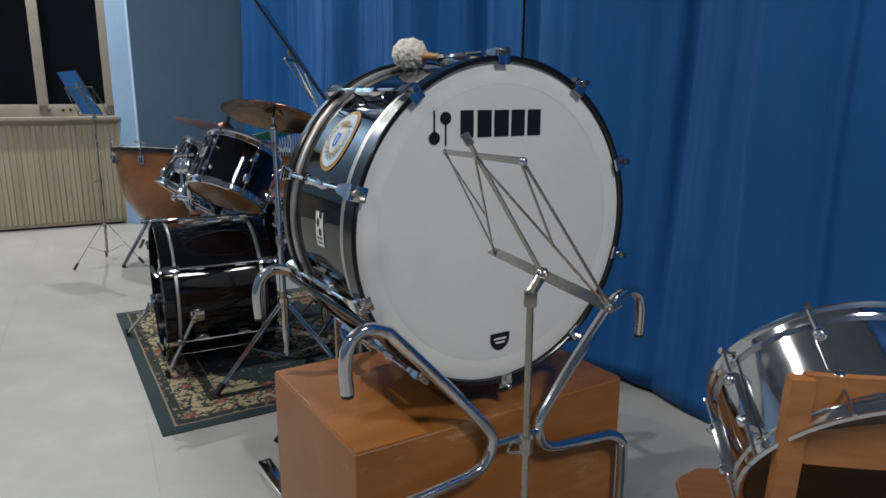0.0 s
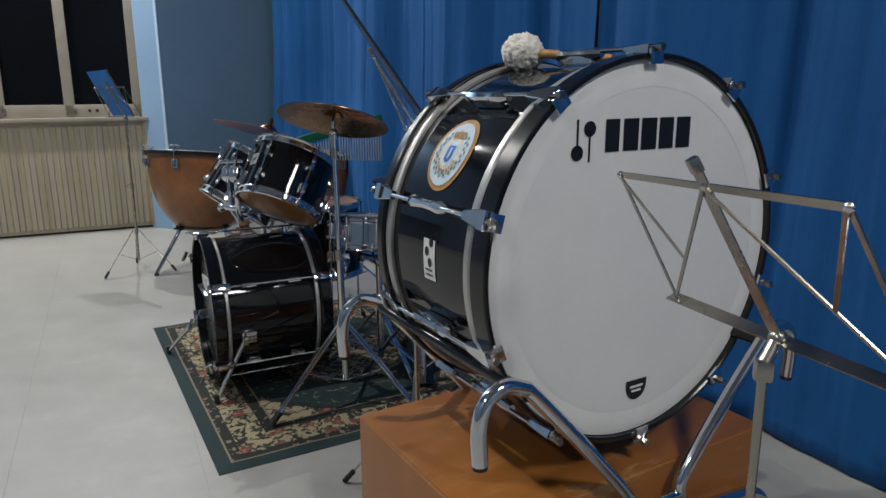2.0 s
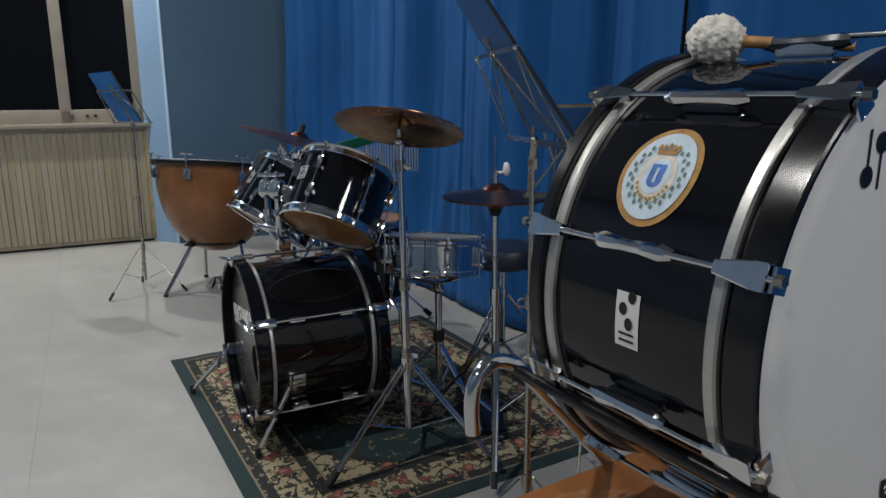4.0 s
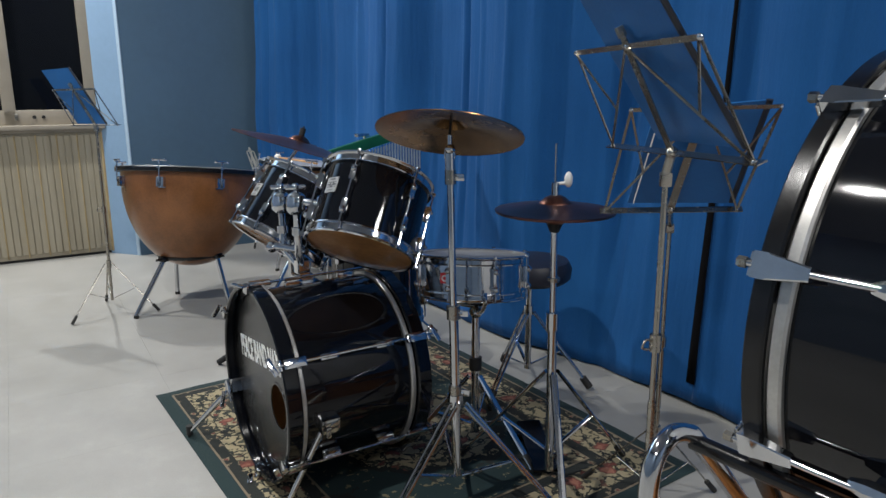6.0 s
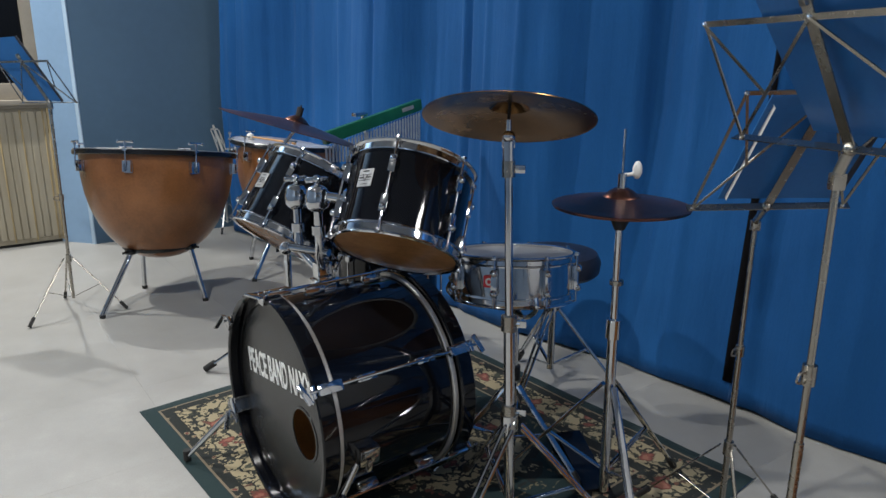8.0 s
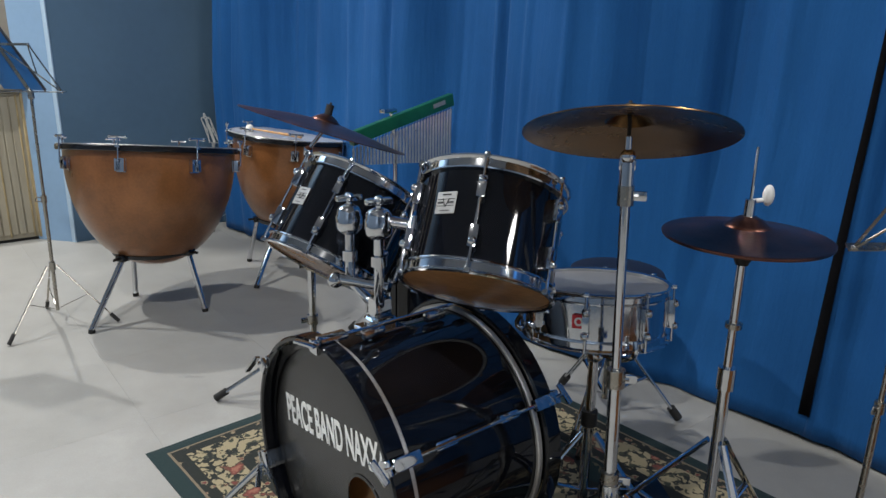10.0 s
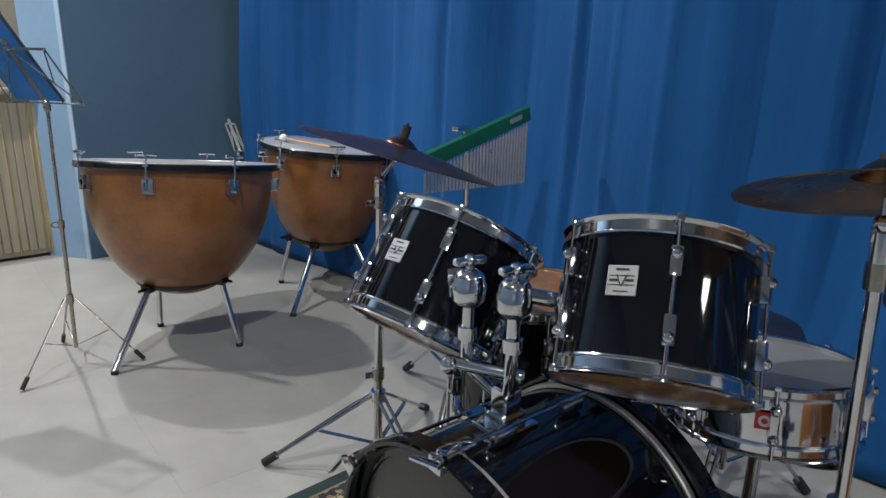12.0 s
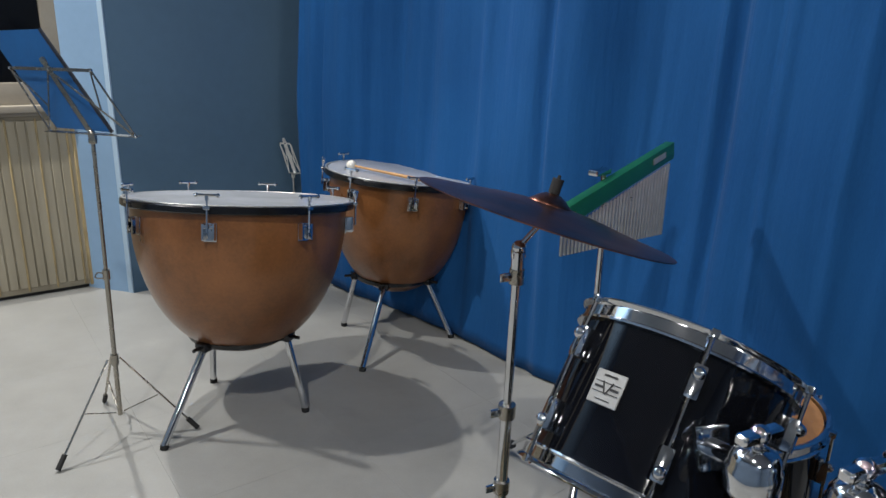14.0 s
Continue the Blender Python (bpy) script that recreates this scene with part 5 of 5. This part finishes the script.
def music_stand(label, base, pole_top, bl, br, tl, tr, turn, mat=steel, spread=0.26, clip_z=(0.80,), hub=0.30):
    """A folding wire music stand: tripod, telescopic pole and a lattice desk given by its four corners."""
    b = Vector((base[0], base[1], 0))
    s = thing("music_stand", label, "music stand", Matrix.Translation(b), group="folding music stands")
    top = Vector(pole_top) - b
    bl, br, tl, tr = (Vector(v) - b for v in (bl, br, tl, tr))
    at = lambda q: Vector((top.x * q, top.y * q, top.z * q))
    part("lower_pole", built((tube, [at(hub * 0.26 / top.z), at(0.58)], 0.0082, 12)), mat, s)
    part("upper_pole", built((tube, [at(0.56), at(0.995)], 0.0062, 12)), mat, s)
    for z in clip_z:
        q = z / top.z
        part("clamp", built((tube, [at(q - 0.016), at(q + 0.016)], 0.012, 12), (tube, smooth_path([at(q), at(q) + Vector((-0.022, -0.012, 0.010)), at(q) + Vector((-0.030, -0.016, -0.006)), at(q) + Vector((-0.010, -0.006, -0.012))], 4), 0.0024, 6)), mat, s)
    tripod(s, Vector((0, 0, 0)), hub, spread, turn, foot_r=0.009, r=0.0048, double=False, mat=mat, flat=0.55)
    part("hub", built((tube, [at((hub - 0.02) / top.z), at((hub + 0.02) / top.z)], 0.013, 12)), mat, s)
    mid_low, mid_top = (bl + br) / 2, (tl + tr) / 2
    out = (br - bl).cross(tl - bl).normalized()
    desk = part("desk_shelf", built((bar, bl - (br - bl) * 0.04, br + (br - bl) * 0.04, 0.020, 0.0022, out.cross(br - bl))), mat, s)
    part("top_bar", built((bar, tl, tr, 0.010, 0.0024, out)), mat, desk)
    finial = mid_top + (mid_top - mid_low) * 0.13
    part("spine", built((bar, mid_low, finial, 0.020, 0.0024, out)), mat, desk)
    for p, q in ((tl, bl), (tr, br)):
        part("side_strut", built((bar, p, q, 0.0064, 0.0024, out)), mat, desk)
    for p, q in ((mid_top, bl), (mid_top, br), (tl, mid_top.lerp(bl, 0.58)), (tr, mid_top.lerp(br, 0.62))):
        part("lattice_strut", built((bar, p + out * 0.003, q + out * 0.003, 0.0056, 0.0022, out)), mat, desk)
    for p in (tl, tr, bl, br, mid_top):
        part("rivet", built((ball, p, 0.0058, 8)), chrome, desk)
    part("desk_joint", built((slab, (0.022, 0.018, 0.028), axes(top * 0.5 + top * 0.49, UP), 0.005), (tube, [top, mid_low], 0.009, 10), (ball, mid_low, 0.012, 10)), mat, s)
    part("finial", built((slab, (0.014, 0.014, 0.020), axes(finial, mid_top - mid_low), 0.003)), mat, desk)
    return s


music_stand("nickel folding music stand with an empty desk before the concert drum", (0.352, 1.425), (0.352, 1.432, 0.932), (0.287, 1.643, 0.952), (0.455, 1.255, 0.968),
            (0.190, 1.640, 1.144), (0.331, 1.209, 1.169), 75, clip_z=(0.66,))
music_stand("nickel folding music stand carrying a tall blue folder", (-0.267, 2.536), (-0.275, 2.535, 1.115), (-0.330, 2.745, 1.152), (-0.212, 2.297, 1.160),
            (-0.417, 2.749, 1.348), (-0.320, 2.268, 1.345), 50, clip_z=(0.775,))
music_stand("nickel folding music stand beside the curtain with a blue folder", (-0.060, 3.160), (-0.068, 3.146, 0.900), (-0.272, 3.060, 0.955), (0.060, 3.010, 0.968),
            (-0.262, 2.880, 1.225), (0.060, 2.815, 1.235), 20, clip_z=(0.55,), spread=0.24, hub=0.26)
music_stand("nickel folding music stand with a blue folder by the window", (-2.685, 5.100), (-2.640, 5.045, 1.085), (-2.812, 5.141, 1.085), (-2.474, 4.954, 1.098),
            (-2.930, 5.180, 1.280), (-2.600, 4.993, 1.286), 4, clip_z=(0.62,), spread=0.265)
music_stand("nickel music stand with its desk folded shut behind the kettledrums", (-2.325, 7.00), (-2.325, 7.00, 0.60), (-2.345, 6.985, 0.615), (-2.275, 6.970, 0.615),
            (-2.395, 6.985, 0.790), (-2.330, 6.970, 0.790), 30, mat=alu, clip_z=(0.40,), spread=0.2, hub=0.2)


def folder(name, label, bl, br, tl, tr, strip, side=1):
    o = Vector(bl)
    bl, br, tl, tr = (Vector(v) - o for v in (bl, br, tl, tr))
    f = thing(name, label, "folder", Matrix.Translation(o))
    out = (br - bl).cross(tl - bl).normalized() * side

    def board(lift, thick):
        bm = bmesh.new()
        lo = [bm.verts.new(p + out * lift) for p in (bl, br, tr, tl)]
        hi = [bm.verts.new(p + out * (lift + thick)) for p in (bl, br, tr, tl)]
        bm.faces.new(lo[::-1])
        bm.faces.new(hi)
        for i in range(4):
            bm.faces.new((lo[i], lo[(i + 1) % 4], hi[(i + 1) % 4], hi[i]))
        return bm
    part("cover", board(0.004, 0.004), folder_blue, f)
    part("spine", built((tube, [br + out * 0.006, tr + out * 0.006], 0.0085, 8, 0.45, out)), folder_dark, f)
    if strip:
        p, q = bl.lerp(br, 0.05).lerp(tl.lerp(tr, 0.05), 0.02), bl.lerp(br, 0.05).lerp(tl.lerp(tr, 0.05), 0.90)
        part("paper_edge", built((bar, p + out * 0.002, q + out * 0.002, 0.020, 0.001, out.cross(q - p))), paper, f, "white paper strip")


folder("score_folder", "blue plastic score folder leaning on a music stand", (-2.803, 5.157, 1.094), (-2.578, 5.032, 1.098), (-3.021, 5.241, 1.390), (-2.796, 5.116, 1.400), False, -1)
folder("score_folder", "blue plastic score folder with a white paper strip", (-0.213, 3.056, 0.974), (0.047, 3.016, 0.981), (-0.203, 2.884, 1.222), (0.040, 2.832, 1.246), True, -1)
folder("score_folder", "tall blue plastic score folder with a dark spine", (-0.271, 2.627, 1.172), (-0.2025, 2.367, 1.173), (-0.489, 2.606, 1.510), (-0.436, 2.335, 1.515), False, -1)

# ---- chair with a snare drum lying on it ----
CHAIR_F = Vector((-0.05, 0.998, 0)).normalized()
CHAIR_R = Vector((CHAIR_F.y, -CHAIR_F.x, 0))


def wooden_chair():
    o = Vector((0.735, 1.345, 0)) + CHAIR_R * 0.195 + CHAIR_F * 0.20
    m = axes(o, UP, CHAIR_R)                    # x across, y to the front of the seat
    c = thing("wooden_chair", "varnished orange-brown wooden chair with a slatted back", "chair", m)
    seat = bmesh.new()
    pts = [(-0.205, -0.185), (0.205, -0.185), (0.240, 0.08), (0.225, 0.19), (0.17, 0.235), (-0.17, 0.235), (-0.225, 0.19), (-0.240, 0.08)]
    lo = [seat.verts.new((x, y, 0.418)) for x, y in pts]
    hi = [seat.verts.new((x, y, 0.440)) for x, y in pts]
    seat.faces.new(lo[::-1])
    seat.faces.new(hi)
    for i in range(8):
        seat.faces.new((lo[i], lo[(i + 1) % 8], hi[(i + 1) % 8], hi[i]))
    bmesh.ops.bevel(seat, geom=list(seat.edges), offset=0.006, segments=2, affect="EDGES")
    part("seat", seat, chair_wood, c)
    for sx in (-1, 1):
        part("leg", built((tube, [(sx * 0.18, 0.18, 0.42), (sx * 0.195, 0.20, 0.0)], [0.020, 0.015], 12)), chair_wood, c)
        part("back_post", built((bar, (sx * 0.190, -0.185, 0.0), (sx * 0.190, -0.190, 0.45), 0.036, 0.028, (0, 1, 0)), (bar, (sx * 0.190, -0.190, 0.44), (sx * 0.182, -0.215, 0.845), 0.036, 0.022, (0, 1, 0))), chair_wood, c)
    for z0, z1 in ((0.705, 0.848), (0.585, 0.628)):
        rail = bmesh.new()
        n = 10
        grid = []
        for i in range(n + 1):
            x = -0.172 + 0.344 * i / n
            y = -0.200 - (z0 - 0.45) * 0.05 - 0.016 * (1 - (2 * i / n - 1) ** 2)
            grid.append([rail.verts.new((x, y + dy, z)) for dy, z in ((0, z0), (0.016, z0), (0.016, z1), (0, z1))])
        for a, b in zip(grid, grid[1:]):
            for q in range(4):
                rail.faces.new((a[q], a[(q + 1) % 4], b[(q + 1) % 4], b[q]))
        rail.faces.new(grid[0])
        rail.faces.new(grid[-1][::-1])
        part("back_rail", rail, chair_wood, c)
    for sx in (-1, 1):
        part("stretcher", built((tube, [(sx * 0.188, 0.188, 0.20), (sx * 0.190, -0.185, 0.20)], 0.010, 10)), chair_wood, c)
    part("apron", built((slab, (0.36, 0.018, 0.055), Matrix.Translation((0, 0.19, 0.389)), 0.003)), chair_wood, c)


wooden_chair()
snare_drum("snare_drum", axes((0.900, 1.401, 0.650), CH_N, (1, 0, 0)), 0.205, 0.200, "chrome marching snare drum lying tilted on a wooden chair", 150)

# ---- floor tiles, laid last ----
TILE = 0.60


def floor_tiles():
    bm = bmesh.new()
    slab(bm, (TILE - 0.0004, TILE - 0.0004, 0.004), Matrix(), 0.0002, 1)
    me = finish(bm, "tile", floor_stone)
    inv = floor.matrix_world.inverted()
    for i in range(-8, 8):
        for j in range(-9, 9):
            e, n = 0.24 + TILE * i, 0.15 + TILE * (j + 9)
            p = room(e, n)
            if abs(e + 0.6) > 4.6:
                continue
            ob = new("tile", me)
            ob.parent = floor
            ob.matrix_parent_inverse = inv
            ob.matrix_basis = axes((p.x, p.y, -0.0020), UP, E1)


floor_tiles()
